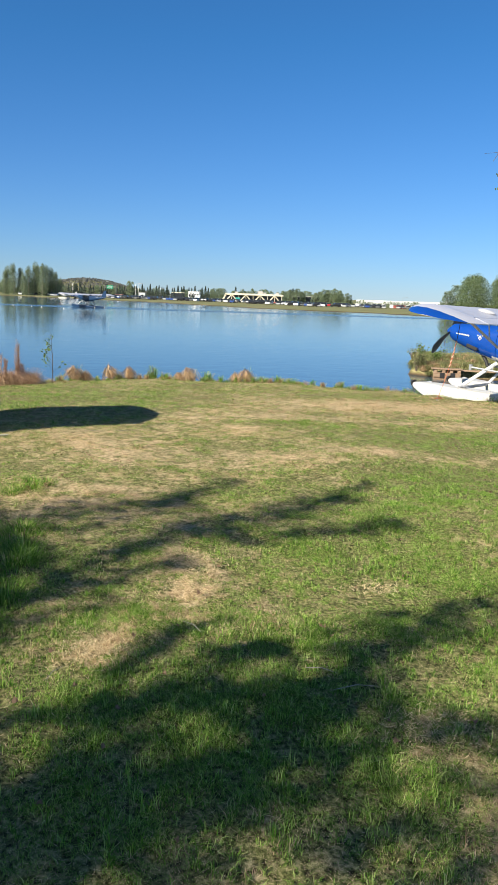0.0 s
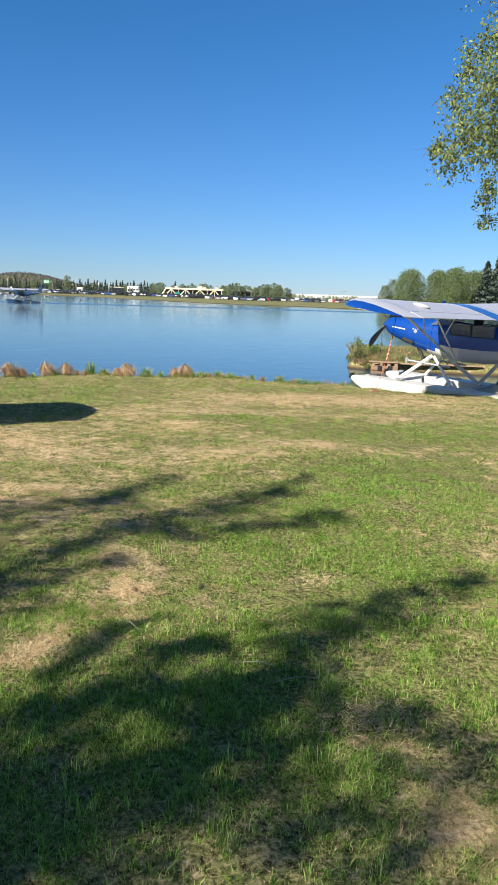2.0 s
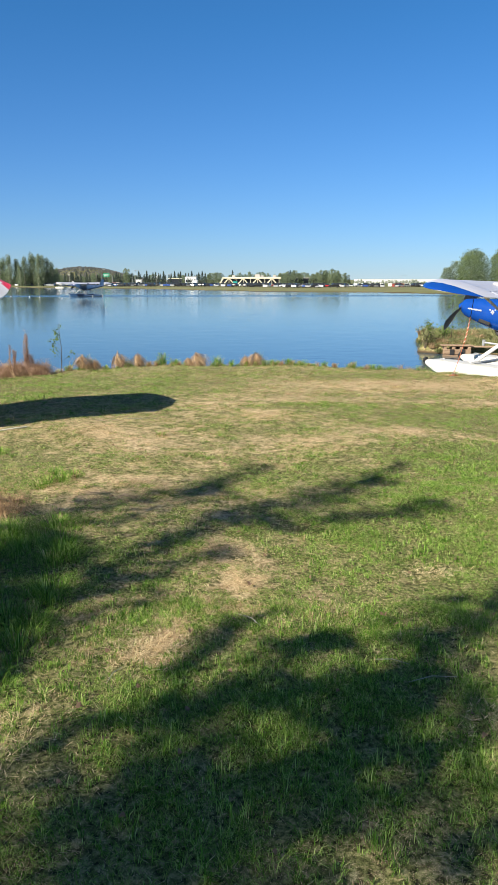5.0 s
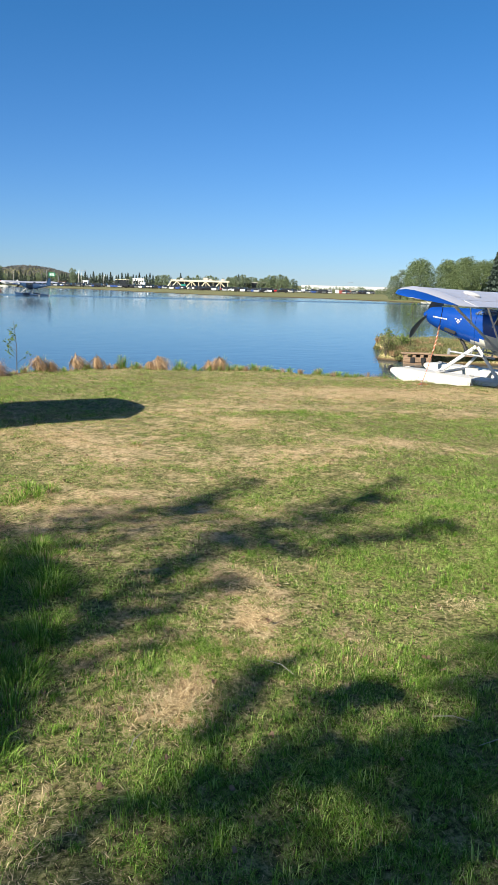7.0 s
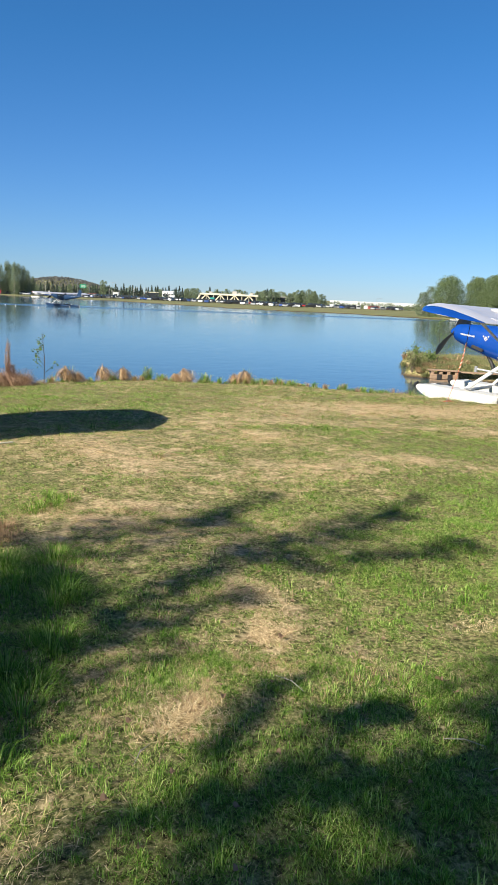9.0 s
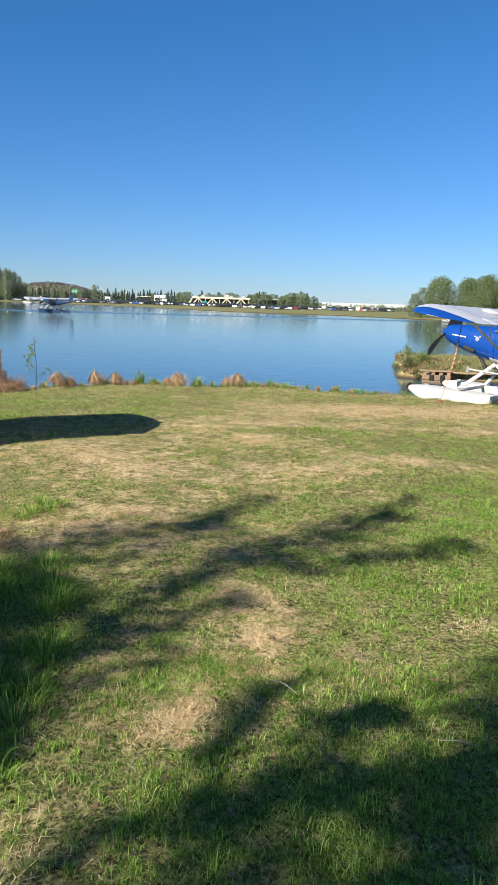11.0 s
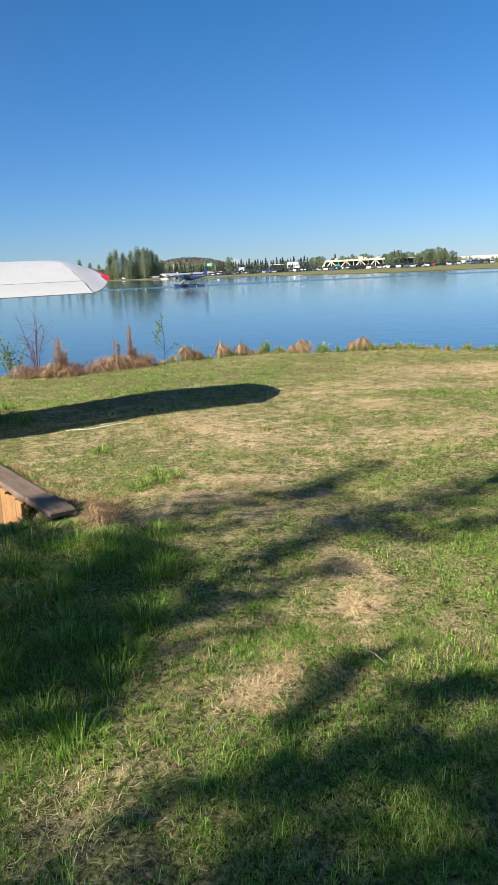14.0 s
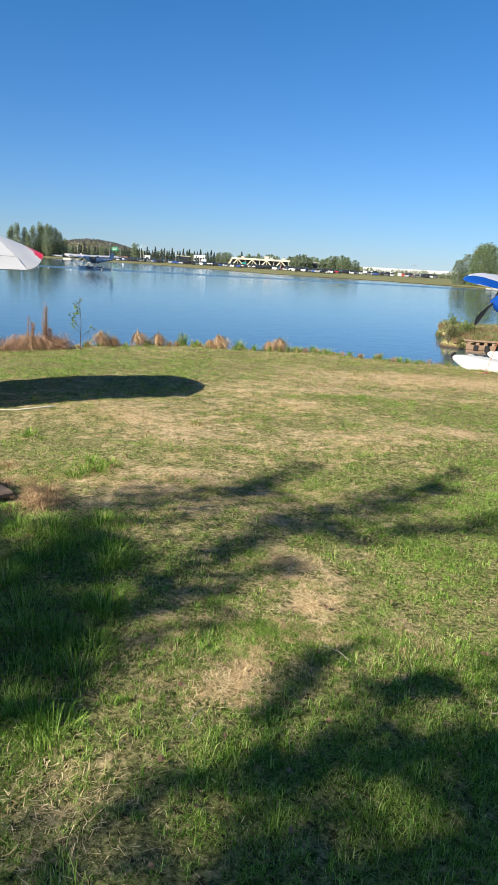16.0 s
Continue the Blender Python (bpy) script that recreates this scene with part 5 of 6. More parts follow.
def mop(name, label, m, tall, wide, n, seed, material, tangle, group, category="grass tussock", strand=0.004):
    """A heap of dead grass: strands that fall from the crown down the sides, more or less tangled."""
    r = np.random.default_rng(seed)
    a, w = r.uniform(0, 2 * math.pi, n), r.uniform(0.45, 1.12, n)
    t0, t1 = r.uniform(0.05, 0.75, n), r.uniform(0.9, 1.75, n)
    drift, lump = r.normal(0, 1, n) * tangle, 1 + 0.3 * np.sin(a * 2 + seed) + 0.2 * np.sin(a * 5 + 2 * seed)
    side = np.stack([-np.sin(a), np.cos(a), np.zeros(n)], 1) * strand
    pts = []
    for u in (0.0, 0.35, 0.7, 1.0):
        th, b = t0 + (t1 - t0) * u, a + drift * u
        flare = w * lump * (1 + 0.12 * u)
        pts.append(np.stack([np.cos(b) * np.sin(th) * wide * 0.5 * flare + 0.3 * wide * (np.cos(th) - 0.5), np.sin(b) * np.sin(th) * wide * 0.5 * flare, tall * (np.cos(np.minimum(th, 1.53)) ** 1.25 - 0.25 * np.maximum(th - 1.4, 0)) * w + 0.03 * r.normal(0, 1, n) * tangle], 1))
    v = np.stack([pts[0] - side, pts[0] + side, pts[1] - side, pts[1] + side, pts[2] - side, pts[2] + side, pts[3]], 1).reshape(-1, 3)
    k = np.arange(n)[:, None] * 7
    f = np.concatenate([k + t for t in ([0, 1, 3], [0, 3, 2], [2, 3, 5], [2, 5, 4], [4, 5, 6])], 0)
    ob = new(name, mesh_from(name, v, f, material))
    ob.matrix_world = m
    return tagged(ob, label, category, group)


def bank(x, inland=0.15):
    y = float(curve_at(NEAR_SHORE, x)) - inland
    return x, y, on_ground(x, y)


for i, (x, tall, wide) in enumerate(((-4.5, 0.36, 0.62), (-4.24, 0.26, 0.4), (-3.62, 0.38, 0.55), (-3.15, 0.32, 0.48), (-1.55, 0.34, 0.5), (-1.82, 0.2, 0.4), (-0.02, 0.34, 0.55), (-0.3, 0.26, 0.4))):
    mop("dead_grass_tussock", "drooping mop of dead tan grass on the bank", pose(*bank(x, 0.28), rng.uniform(-10, 10), rng.uniform(-10, 10), 150 + 25 * math.sin(i * 3)), tall * 0.95, wide * 0.85, 230, i, STRAW, 0.8, "tussocks on the bank", strand=0.0055)
    tussock("dead_grass_tussock", "spiky crest of dead tan grass on the bank", pose(*bank(x, 0.28), 0, 0, i * 50), tall * 0.95, wide * 0.7, 45, 60 + i, STRAW, 0.55, "tussocks on the bank", stalk=0.004)
    tussock("green_grass_tuft", "thin upright tuft of green grass on the bank", pose(*bank(x + 0.05, 0.02), 0, 0, i * 70), tall * 1.5, 0.25, 34, 900 + i, GRASS, 0.25, "green tufts on the bank", stalk=0.0025)
for i, (x, tall) in enumerate(((-2.6, 0.42), (-2.52, 0.36), (-1.13, 0.38), (-1.02, 0.33), (-0.3, 0.38))):
    tussock("green_grass_tuft", "thin upright tuft of green grass on the bank", pose(*bank(x, 0.1), 0, 0, i * 70), tall, 0.3, 80, 950 + i, GRASS, 0.2, "green tufts on the bank", stalk=0.0035)
for i in range(84):
    x = -5.0 + i * 0.1 + rng.uniform(-0.12, 0.12)
    tall = rng.uniform(0.09, 0.26)
    tussock("green_grass_tuft", "thin upright tuft of green grass on the bank", pose(*bank(x, rng.uniform(0.12, 0.45)), 0, 0, i * 70), tall, 0.3, 60, 100 + i, GRASS if i % 3 else STRAW, 0.35, "green tufts on the bank")
for i in range(150):                                      # fringe along the edge of the bank
    x = -4.8 + i * 0.072 + rng.uniform(-0.06, 0.06)
    tussock("bank_grass_tuft", "grass tuft leaning over the edge of the bank", pose(*bank(x, rng.uniform(-0.12, 0.12)), 0, 0, i * 50), rng.uniform(0.1, 0.22) + (0.1 if rng.random() < 0.12 else 0), 0.45, 46, 700 + i, GRASS if rng.random() < 0.6 else STRAW, 0.45, "fringe of the bank", stalk=0.003)
# rank dead growth where the bank turns in
for i, (x, y, tall, wide) in enumerate(((-7.1, 17.0, 0.5, 0.8), (-6.7, 17.1, 0.45, 0.7), (-6.35, 17.3, 0.5, 0.8), (-6.0, 17.5, 0.5, 0.8), (-5.75, 17.7, 0.52, 0.7), (-5.45, 18.0, 0.5, 0.8), (-5.25, 18.2, 0.42, 0.6), (-7.6, 16.9, 0.5, 0.7))):
    mop("dead_grass_mound", "matted mound of dead reddish-tan grass", pose(x, y, on_ground(x, y) - 0.02, 0, 0, i * 33), tall * 0.55, wide * 1.1, 420, 200 + i, REED if i % 2 else STRAW, 2.2, "mounds of dead growth", "dead grass")


def plume(m, tall, wide, seed):
    """A dead seed plume: a few thin stalks, fuzzed with short strands that stand up and away from them."""
    r = np.random.default_rng(seed)
    root = thing("dead_reed_plume", "wispy upright plume of dead pinkish reed", "reed", m, "reed plumes")
    bm, pts, ways = bmesh.new(), [], []
    for k in range(7):
        a, lean = r.uniform(0, 6.28), r.uniform(0.0, 0.5) * wide
        foot, top = Vector((math.cos(a) * wide * 0.25, math.sin(a) * wide * 0.25, -0.03)), Vector((math.cos(a) * lean, math.sin(a) * lean, tall * r.uniform(0.7, 1.0)))
        mid = foot.lerp(top, 0.5) + Vector((r.normal() * 0.015, r.normal() * 0.015, 0))
        tube(bm, [foot, mid, top], [0.004, 0.003, 0.0015], 4)
        for u in r.uniform(0.12, 1.0, 110) ** 0.8:
            pts.append(np.array(foot.lerp(mid, u * 2) if u < 0.5 else mid.lerp(top, u * 2 - 1)))
            b = r.uniform(0, 6.28)
            ways.append(np.array((math.cos(b) * 0.55, math.sin(b) * 0.55, r.uniform(0.2, 1.2))) * wide * r.uniform(0.25, 0.75) * (1.25 - 0.7 * u))
    part("stalk_frame", bm, STRAW, root)
    p, w = np.array(pts), np.array(ways)
    side = np.cross(w, r.normal(size=w.shape))
    side *= 0.0035 / (np.linalg.norm(side, axis=1)[:, None] + 1e-9)
    v = np.stack([p - side, p + side, p + w], 1).reshape(-1, 3)
    fuzz = new("seed_fuzz", mesh_from("seed_fuzz", v, np.arange(len(v)).reshape(-1, 3), REED))
    fuzz.parent = root
    return root


for i, (x, y, tall, wide) in enumerate(((-5.5, 17.9, 1.08, 0.24), (-5.78, 17.75, 0.72, 0.2), (-6.86, 17.0, 0.95, 0.3), (-6.85, 17.02, 0.6, 0.34), (-5.42, 18.0, 0.5, 0.3))):
    plume(pose(x, y, on_ground(x, y), 0, 0, i * 33), tall, wide, 220 + i)
for i in range(26):                                       # broken stalks standing out of the dead growth
    u = rng.random()
    x, y = -7.5 + 2.4 * u, 16.95 + 1.15 * u ** 1.5 + rng.uniform(-0.15, 0.2)
    tussock("dead_grass_tussock", "loose spray of dead reddish stalks", pose(x, y, on_ground(x, y), 0, 0, i * 77), rng.uniform(0.25, 0.5), 0.5, 60, 980 + i, REED if i % 2 else STRAW, rng.uniform(0.3, 1.0), "mounds of dead growth", "dead grass", 0.0026)


def sapling(m, tall, seed, leaves, label):
    r = np.random.default_rng(seed)
    root = thing("sapling", label, "sapling", m)
    bm, pts = bmesh.new(), []
    tube(bm, [(0, 0, -0.05), (0.02, 0, tall * 0.5), (-0.03, 0, tall)], [0.012, 0.008, 0.003], 5)
    for i in range(9):
        u = 0.2 + 0.65 * i / 8
        a, L = r.uniform(0, 6.28), tall * 0.3 * (1.1 - u)
        p, q = Vector((0, 0, tall * u)), Vector((math.cos(a) * L, math.sin(a) * L, tall * u + L * 0.8))
        tube(bm, [p, q], [0.005, 0.002], 4)
        for j in range(leaves // 9):
            pts.append(np.array(p.lerp(q, r.uniform(0.4, 1.1))) + r.normal(size=3) * 0.035)
    part("stem", bm, BARK, root)
    if leaves:
        leaf_cards(r, np.array(pts), 0.1, 0.058, "foliage", WEED, root)
    return root


sapling(pose(-4.85, 18.6, on_ground(-4.85, 18.6)), 1.25, 3, 90, "thin leafy birch sapling on the bank")
RED_BARK = timber("dark_red_bark", (0.1, 0.025, 0.03), (0.24, 0.08, 0.08), 0.7)
osier = thing("osier_shrub", "bare dark red branching osier on the bank", "shrub", pose(-7.42, 17.0, on_ground(-7.42, 17.0)))
ro = np.random.default_rng(14)
for i in range(7):
    bm = bmesh.new()
    lean, tall = Vector((ro.normal() * 0.22, ro.normal() * 0.15, 0)), ro.uniform(0.8, 1.45)
    tube(bm, [(0, 0, -0.05), lean * 0.4 + Vector((0, 0, tall * 0.5)), lean + Vector((0, 0, tall))], [0.01, 0.007, 0.003], 5)
    for j in range(12):
        u = ro.uniform(0.35, 0.95)
        p = lean * u + Vector((0, 0, tall * u))
        q = p + Vector((ro.normal() * 0.2, ro.normal() * 0.12, ro.uniform(-0.02, 0.28)))
        tube(bm, [p, p.lerp(q, 0.5) + Vector((0, 0, 0.02)), q], [0.004, 0.003, 0.0015], 4)
    part("stem", bm, RED_BARK, osier)
shrub("bank_shrub", "sparse leafy green shrub among dead grass", pose(-7.95, 16.8, on_ground(-7.95, 16.8)), 0.9, 1.25, 5, 260, 0.06)


# timber bulkhead along the berth
PLANK = timber("weathered_plank", (0.16, 0.11, 0.08), (0.34, 0.25, 0.19), 0.85, 1.0, (1, 12, 12))
PINE = timber("orange_pine_plank", (0.3, 0.15, 0.06), (0.52, 0.3, 0.13), 0.75, 1.0, (12, 12, 1))
bulk = thing("bulkhead", "low timber bulkhead with a worn brown cap plank", "bulkhead", pose(-2.62, 6.56, -0.02, 0, 0, 132.4), kind="structure")
for i, (x0, L) in enumerate(((0.0, 0.62), (0.63, 2.4), (3.04, 2.4), (5.45, 2.4), (7.86, 2.4))):
    bm = bmesh.new()
    box(bm, L, 0.24, 0.055, Matrix.Translation((x0 + L / 2, 0.15 + 0.006 * (i % 2), 0.01 - 0.006 * (i % 2))), 0.014)
    part("cap_plank", bm, PLANK, bulk)
for i in range(34):
    bm = bmesh.new()
    box(bm, 0.145, 0.035, 0.72, pose(0.72 + i * 0.15, 0.285, -0.38 + 0.015 * math.sin(i * 2.3), 0, 0, 0), 0.006)
    part("plank", bm, PINE, bulk)
for x in (1.9, 3.4, 5.0):
    bm = bmesh.new()
    tube(bm, [(x, 0.38, -1.0), (x, 0.38, 0.0)], 0.075, 10)
    part("post", bm, BIRCH_BARK, bulk, "pale weathered post")

for i, (x, y, tall, dead) in enumerate(((-2.42, 6.75, 0.13, 1), (-2.5, 6.5, 0.14, 1), (-2.3, 6.55, 0.1, 1), (-2.2, 6.35, 0.1, 0), (-2.9, 7.35, 0.1, 0), (-2.75, 6.2, 0.2, 0), (-2.95, 6.35, 0.26, 0), (-3.05, 6.1, 0.24, 0),
                                        (-3.2, 6.4, 0.26, 0), (-2.85, 6.05, 0.2, 0), (-2.6, 6.3, 0.16, 0), (-2.62, 7.1, 0.08, 1), (-2.7, 7.0, 0.09, 1), (-3.0, 7.45, 0.1, 1))):
    tussock("weed_tuft", "straggling tuft of dry weeds by the bulkhead" if dead else "rank green tuft by the bulkhead", pose(x, y, on_ground(x, y), 0, 0, i * 61), tall * (1 if dead else 0.6), 0.5, 260, 400 + i, STRAW if dead else GRASS, 0.7, "weeds by the bulkhead", stalk=0.0024)
for i in range(26):                                       # grass grown over the cap's landward edge, and rank grass before its end
    u, v = (0.05 + 0.13 * i, -0.02 - 0.05 * rng.random()) if i < 16 else (-0.05 + 0.5 * rng.random(), 0.2 + 0.45 * rng.random())
    x, y = -2.72 - 0.674 * u - 0.738 * v, 6.66 + 0.738 * u - 0.674 * v
    if i >= 16:
        x, y = -2.78 - 0.5 * rng.random(), 6.05 + 0.45 * rng.random()
    tussock("weed_tuft", "dry tuft grown over the edge of the plank" if i < 16 and i % 3 else "rank green tuft by the bulkhead", pose(x, y, on_ground(x, y), 0, 0, i * 61), 0.11 if i < 16 else 0.13, 0.35, 120, 840 + i, STRAW if i < 16 and i % 3 else GRASS, 0.65, "weeds by the bulkhead", stalk=0.0026)
for i, (x, y) in enumerate(((-2.46, 6.5), (-2.4, 6.35), (-2.55, 6.75))):
    mop("dead_weed_tangle", "low tangle of dead weeds at the end of the bulkhead", pose(x, y, on_ground(x, y) - 0.01, 0, 0, i * 80), 0.06, 0.3, 90, 950 + i, STRAW, 0.7, "weeds by the bulkhead", "dead weed", 0.0025)
for i in range(134):                                       # uncut grass beside the berth, and tufts the mower missed
    if i < 120:
        x, y, tall = -1.5 - 1.5 * rng.random(), 3.45 + 2.6 * rng.random(), rng.uniform(0.09, 0.19)
    else:
        y = rng.uniform(7.5, 12.5)
        x, tall = rng.uniform(-0.3 * y, 0.25 * y), rng.uniform(0.05, 0.09)
    tussock("grass_tuft", "rank tuft of longer green grass in the lawn", pose(x, y, on_ground(x, y), 0, 0, i * 47), tall, 0.6, 190, 500 + i, GRASS, 0.6, "uncut tufts", stalk=0.0017)

for i, (x, y) in enumerate(((-2.26, 7.36), (-2.13, 7.43), (-2.05, 7.58), (-2.24, 7.63), (-2.31, 7.22), (-3.18, 8.77), (-1.43, 9.83))):        # bright clumps beyond the shade
    tussock("grass_tuft", "bright green clump of longer grass in the lawn", pose(x, y, on_ground(x, y), 0, 0, i * 47), 0.13, 0.45, 170, 560 + i, GRASS, 0.5, "uncut tufts", stalk=0.0026)
for i, (x, y) in enumerate(((-5.35, 10.86), (-5.33, 11.16), (-5.03, 10.83), (-5.77, 11.9), (-4.9, 10.6))):   # rank growth where the wing's shade meets the berth
    tussock("weed_tuft", "rank grey-green tuft at the edge of the berth", pose(x, y, on_ground(x, y), 0, 0, i * 47), 0.22, 0.5, 150, 580 + i, GRASS, 0.6, "weeds by the bulkhead", stalk=0.0022)
for i, (x, y) in enumerate(((-3.68, 10.7), (-3.06, 10.97), (-2.9, 11.29), (-2.49, 11.42), (-1.98, 11.87), (-1.73, 12.26), (-3.89, 12.88), (-3.74, 12.81), (-0.66, 12.0))):   # sparse tall blades along the shaded strip
    tussock("grass_tuft", "sparse tuft of tall green blades in the lawn", pose(x, y, on_ground(x, y), 0, 0, i * 47), 0.17, 0.5, 34, 610 + i, GRASS, 0.35, "uncut tufts", stalk=0.0026)
line = thing("mooring_line", "pale mooring line lying slack across the lawn", "rope", None)
bm = bmesh.new()
tube(bm, [(x, y - 0.12, on_ground(x, y - 0.12) + 0.012) for x, y in ((-4.0, 9.95), (-3.85, 9.98), (-3.7, 10.03), (-3.55, 10.1), (-3.4, 10.2), (-3.28, 10.32))], 0.009, 6)
PALE_LINE = paint("pale_nylon_line", (0.72, 0.68, 0.55), 0.7, vary=0.1)
part("cord", bm, PALE_LINE, line)
stalk_at = Vector((-3.86, 10.75, on_ground(-3.86, 10.75)))
dock = thing("dock_weed", "upright broad-leaved green weed in the lawn", "weed", Matrix.Translation(stalk_at))
bm = bmesh.new()
tube(bm, [(0, 0, -0.02), (0.01, 0, 0.12), (0.0, 0.01, 0.24)], [0.006, 0.004, 0.002], 5)
part("stem", bm, WEED, dock)
for i in range(11):
    a, z = i * 2.4, 0.03 + 0.02 * i
    d, w = Vector((math.cos(a), math.sin(a), 0.5)) * (0.13 - 0.007 * i), Vector((-math.sin(a), math.cos(a), 0)) * 0.022
    bm = bmesh.new()
    v = [bm.verts.new(p) for p in (Vector((0, 0, z)), Vector((0, 0, z)) + d * 0.5 + w, Vector((0, 0, z)) + d + Vector((0, 0, -0.02)), Vector((0, 0, z)) + d * 0.5 - w)]
    bm.faces.new((v[0], v[1], v[2]))
    bm.faces.new((v[0], v[2], v[3]))
    part("leaf", bm, WEED, dock)

# rope from the blue plane's wing strut to its stake
FOOT = Vector((4.5, 17.6, on_ground(4.5, 17.6) + 0.02))
TOP = Vector((5.0, 17.95, 1.66))
rope = thing("tie_down_rope", "orange and white tie-down rope from wing to lawn", "rope", Matrix.Translation(FOOT))
up = TOP - FOOT
sway = Vector((0.05, -0.05, 0))


def along_rope(u):
    return up * u + sway * math.sin(math.pi * u)


bm = bmesh.new()
tube(bm, [along_rope(u) for u in (0.0, 0.2, 0.42)], 0.006, 6)
part("lower_rope", bm, ORANGE, rope)
bm = bmesh.new()
for ph in (0.0, math.pi):
    tube(bm, [along_rope(0.4 + 0.32 * i / 40) + Vector((math.cos(i * 0.9 + ph), math.sin(i * 0.9 + ph), 0)) * 0.011 for i in range(41)], 0.008, 6)
part("coiled_rope", bm, ORANGE, rope)
bm = bmesh.new()
tube(bm, [along_rope(0.4 + 0.32 * i / 40) + Vector((math.cos(i * 0.9 + 1.57), math.sin(i * 0.9 + 1.57), 0)) * 0.012 for i in range(41)], 0.0075, 6)
part("pale_strand", bm, PALE_ROPE, rope)
bm = bmesh.new()
tube(bm, [along_rope(u) for u in (0.72, 0.86, 1.0)], 0.008, 6)
part("upper_rope", bm, BLACK, rope, "dark strap")
bm = bmesh.new()
tube(bm, [(0.02 + 0.13 * math.cos(i * 0.5) * (1 - i / 40), 0.1 * math.sin(i * 0.6), 0.015 + 0.002 * i) for i in range(24)], 0.006, 6)
part("rope_coil", bm, ORANGE, rope)
bm = bmesh.new()
tube(bm, [(0, 0, -0.25), (0, 0, 0.08)], [0.012, 0.016], 6)
part("stake", bm, GREYMETAL, rope)

# spit beyond the plane: crib dock, rushes, bushes
crib = thing("timber_crib", "old weathered brown timber crib at the tip of the spit", "crib", pose(6.5, 26.25, -0.72, 0, 0, -10))
RED_TIMBER = timber("brown_old_timber", (0.2, 0.12, 0.075), (0.52, 0.37, 0.25), 0.85, 1.0, (1, 12, 12))
for r_ in range(2):
    bm = bmesh.new()
    box(bm, 0.95, 0.16, 0.17, Matrix.Translation((0.47, 0.0 + 0.01 * r_, 0.1 + 0.18 * r_)), 0.015)
    part("beam", bm, RED_TIMBER, crib)
for x in (0.08, 0.36, 0.62, 0.88):
    bm = bmesh.new()
    box(bm, 0.12, 0.7, 0.14, Matrix.Translation((x, 0.32, 0.38)), 0.015)
    part("cross_tie", bm, RED_TIMBER, crib)
for k in range(3):
    bm = bmesh.new()
    box(bm, 1.05, 0.2, 0.05, pose(0.47, 0.06 + 0.24 * k, 0.49 - 0.012 * k, 0, 0, 1.5 * k), 0.012)
    part("deck_board", bm, RED_TIMBER, crib)
# solid black blocks on the front stand in for shade inside two openings
for x in (0.3, 0.66):
    bm = bmesh.new()
    box(bm, 0.16, 0.05, 0.2, Matrix.Translation((x, -0.07, 0.27)), 0.015)
    part("opening_shade_block", bm, BLACK, crib)
bm = bmesh.new()
box(bm, 3.0, 0.28, 0.05, pose(2.45, 0.42, 0.44, 0, 0, 3), 0.012)
part("gangplank", bm, RED_TIMBER, crib)
r2 = np.random.default_rng(21)
n_ = 45000
sx_, sy_ = r2.uniform(6.0, 16, n_), r2.uniform(26.2, 34.8, n_)
sz_ = height(sx_, sy_)
sx_, sy_, sz_ = sx_[sz_ > -0.42], sy_[sz_ > -0.42], sz_[sz_ > -0.42]
n_ = len(sx_)
a_, h_ = r2.uniform(0, 6.28, n_), r2.uniform(0.06, 0.2, n_)
b_ = np.stack([sx_, sy_, sz_ - 0.01], 1)
w_ = np.stack([np.cos(a_), np.sin(a_), 0 * a_], 1) * 0.012
t_ = b_ + np.stack([r2.normal(0, 0.05, n_), r2.normal(0, 0.05, n_), h_], 1)
tagged(new("spit_grass", mesh_from("spit_grass", np.stack([b_ - w_, b_ + w_, t_], 1).reshape(-1, 3), np.arange(n_ * 3).reshape(-1, 3), SPIT_GRASS)), "rough olive and tan grass covering the spit", "grass", kind="stuff")
for i in range(150):
    x, y = r2.uniform(7.2, 14.5), r2.uniform(26.6, 33.4)
    if i < 34:
        x, y = (6.95 if i < 20 else 6.2) + r2.uniform(0, 0.9), r2.uniform(27.0, 32.5) if i < 20 else r2.uniform(26.8, 28.6)
    dead = r2.random() < 0.4
    tussock("rush_clump", "clump of tan rushes on the spit" if dead else "clump of olive grass on the spit", pose(x, y, on_ground(x, y), 0, 0, i * 40), r2.uniform(0.14, 0.3), 0.8, 130, 300 + i, STRAW if dead else SPIT_GRASS, 0.5,
            "rushes on the spit", "rushes", 0.008)
for i, (x, y, tall, wide) in enumerate(((7.3, 30.2, 0.75, 1.1), (7.2, 28.8, 0.6, 0.9), (6.2, 27.5, 0.8, 0.95), (6.45, 27.9, 0.9, 0.8))):
    shrub("spit_shrub", "leafy olive-green willow shrub on the spit", pose(x, y, on_ground(x, y)), tall, wide, 30 + i, 260, 0.07, WEED if i % 2 else SPIT_GRASS, "willows on the spit", 16)
sapling(pose(7.5, 29.0, on_ground(7.5, 29.0)), 1.9, 9, 150, "thin willow shoot standing above the spit")


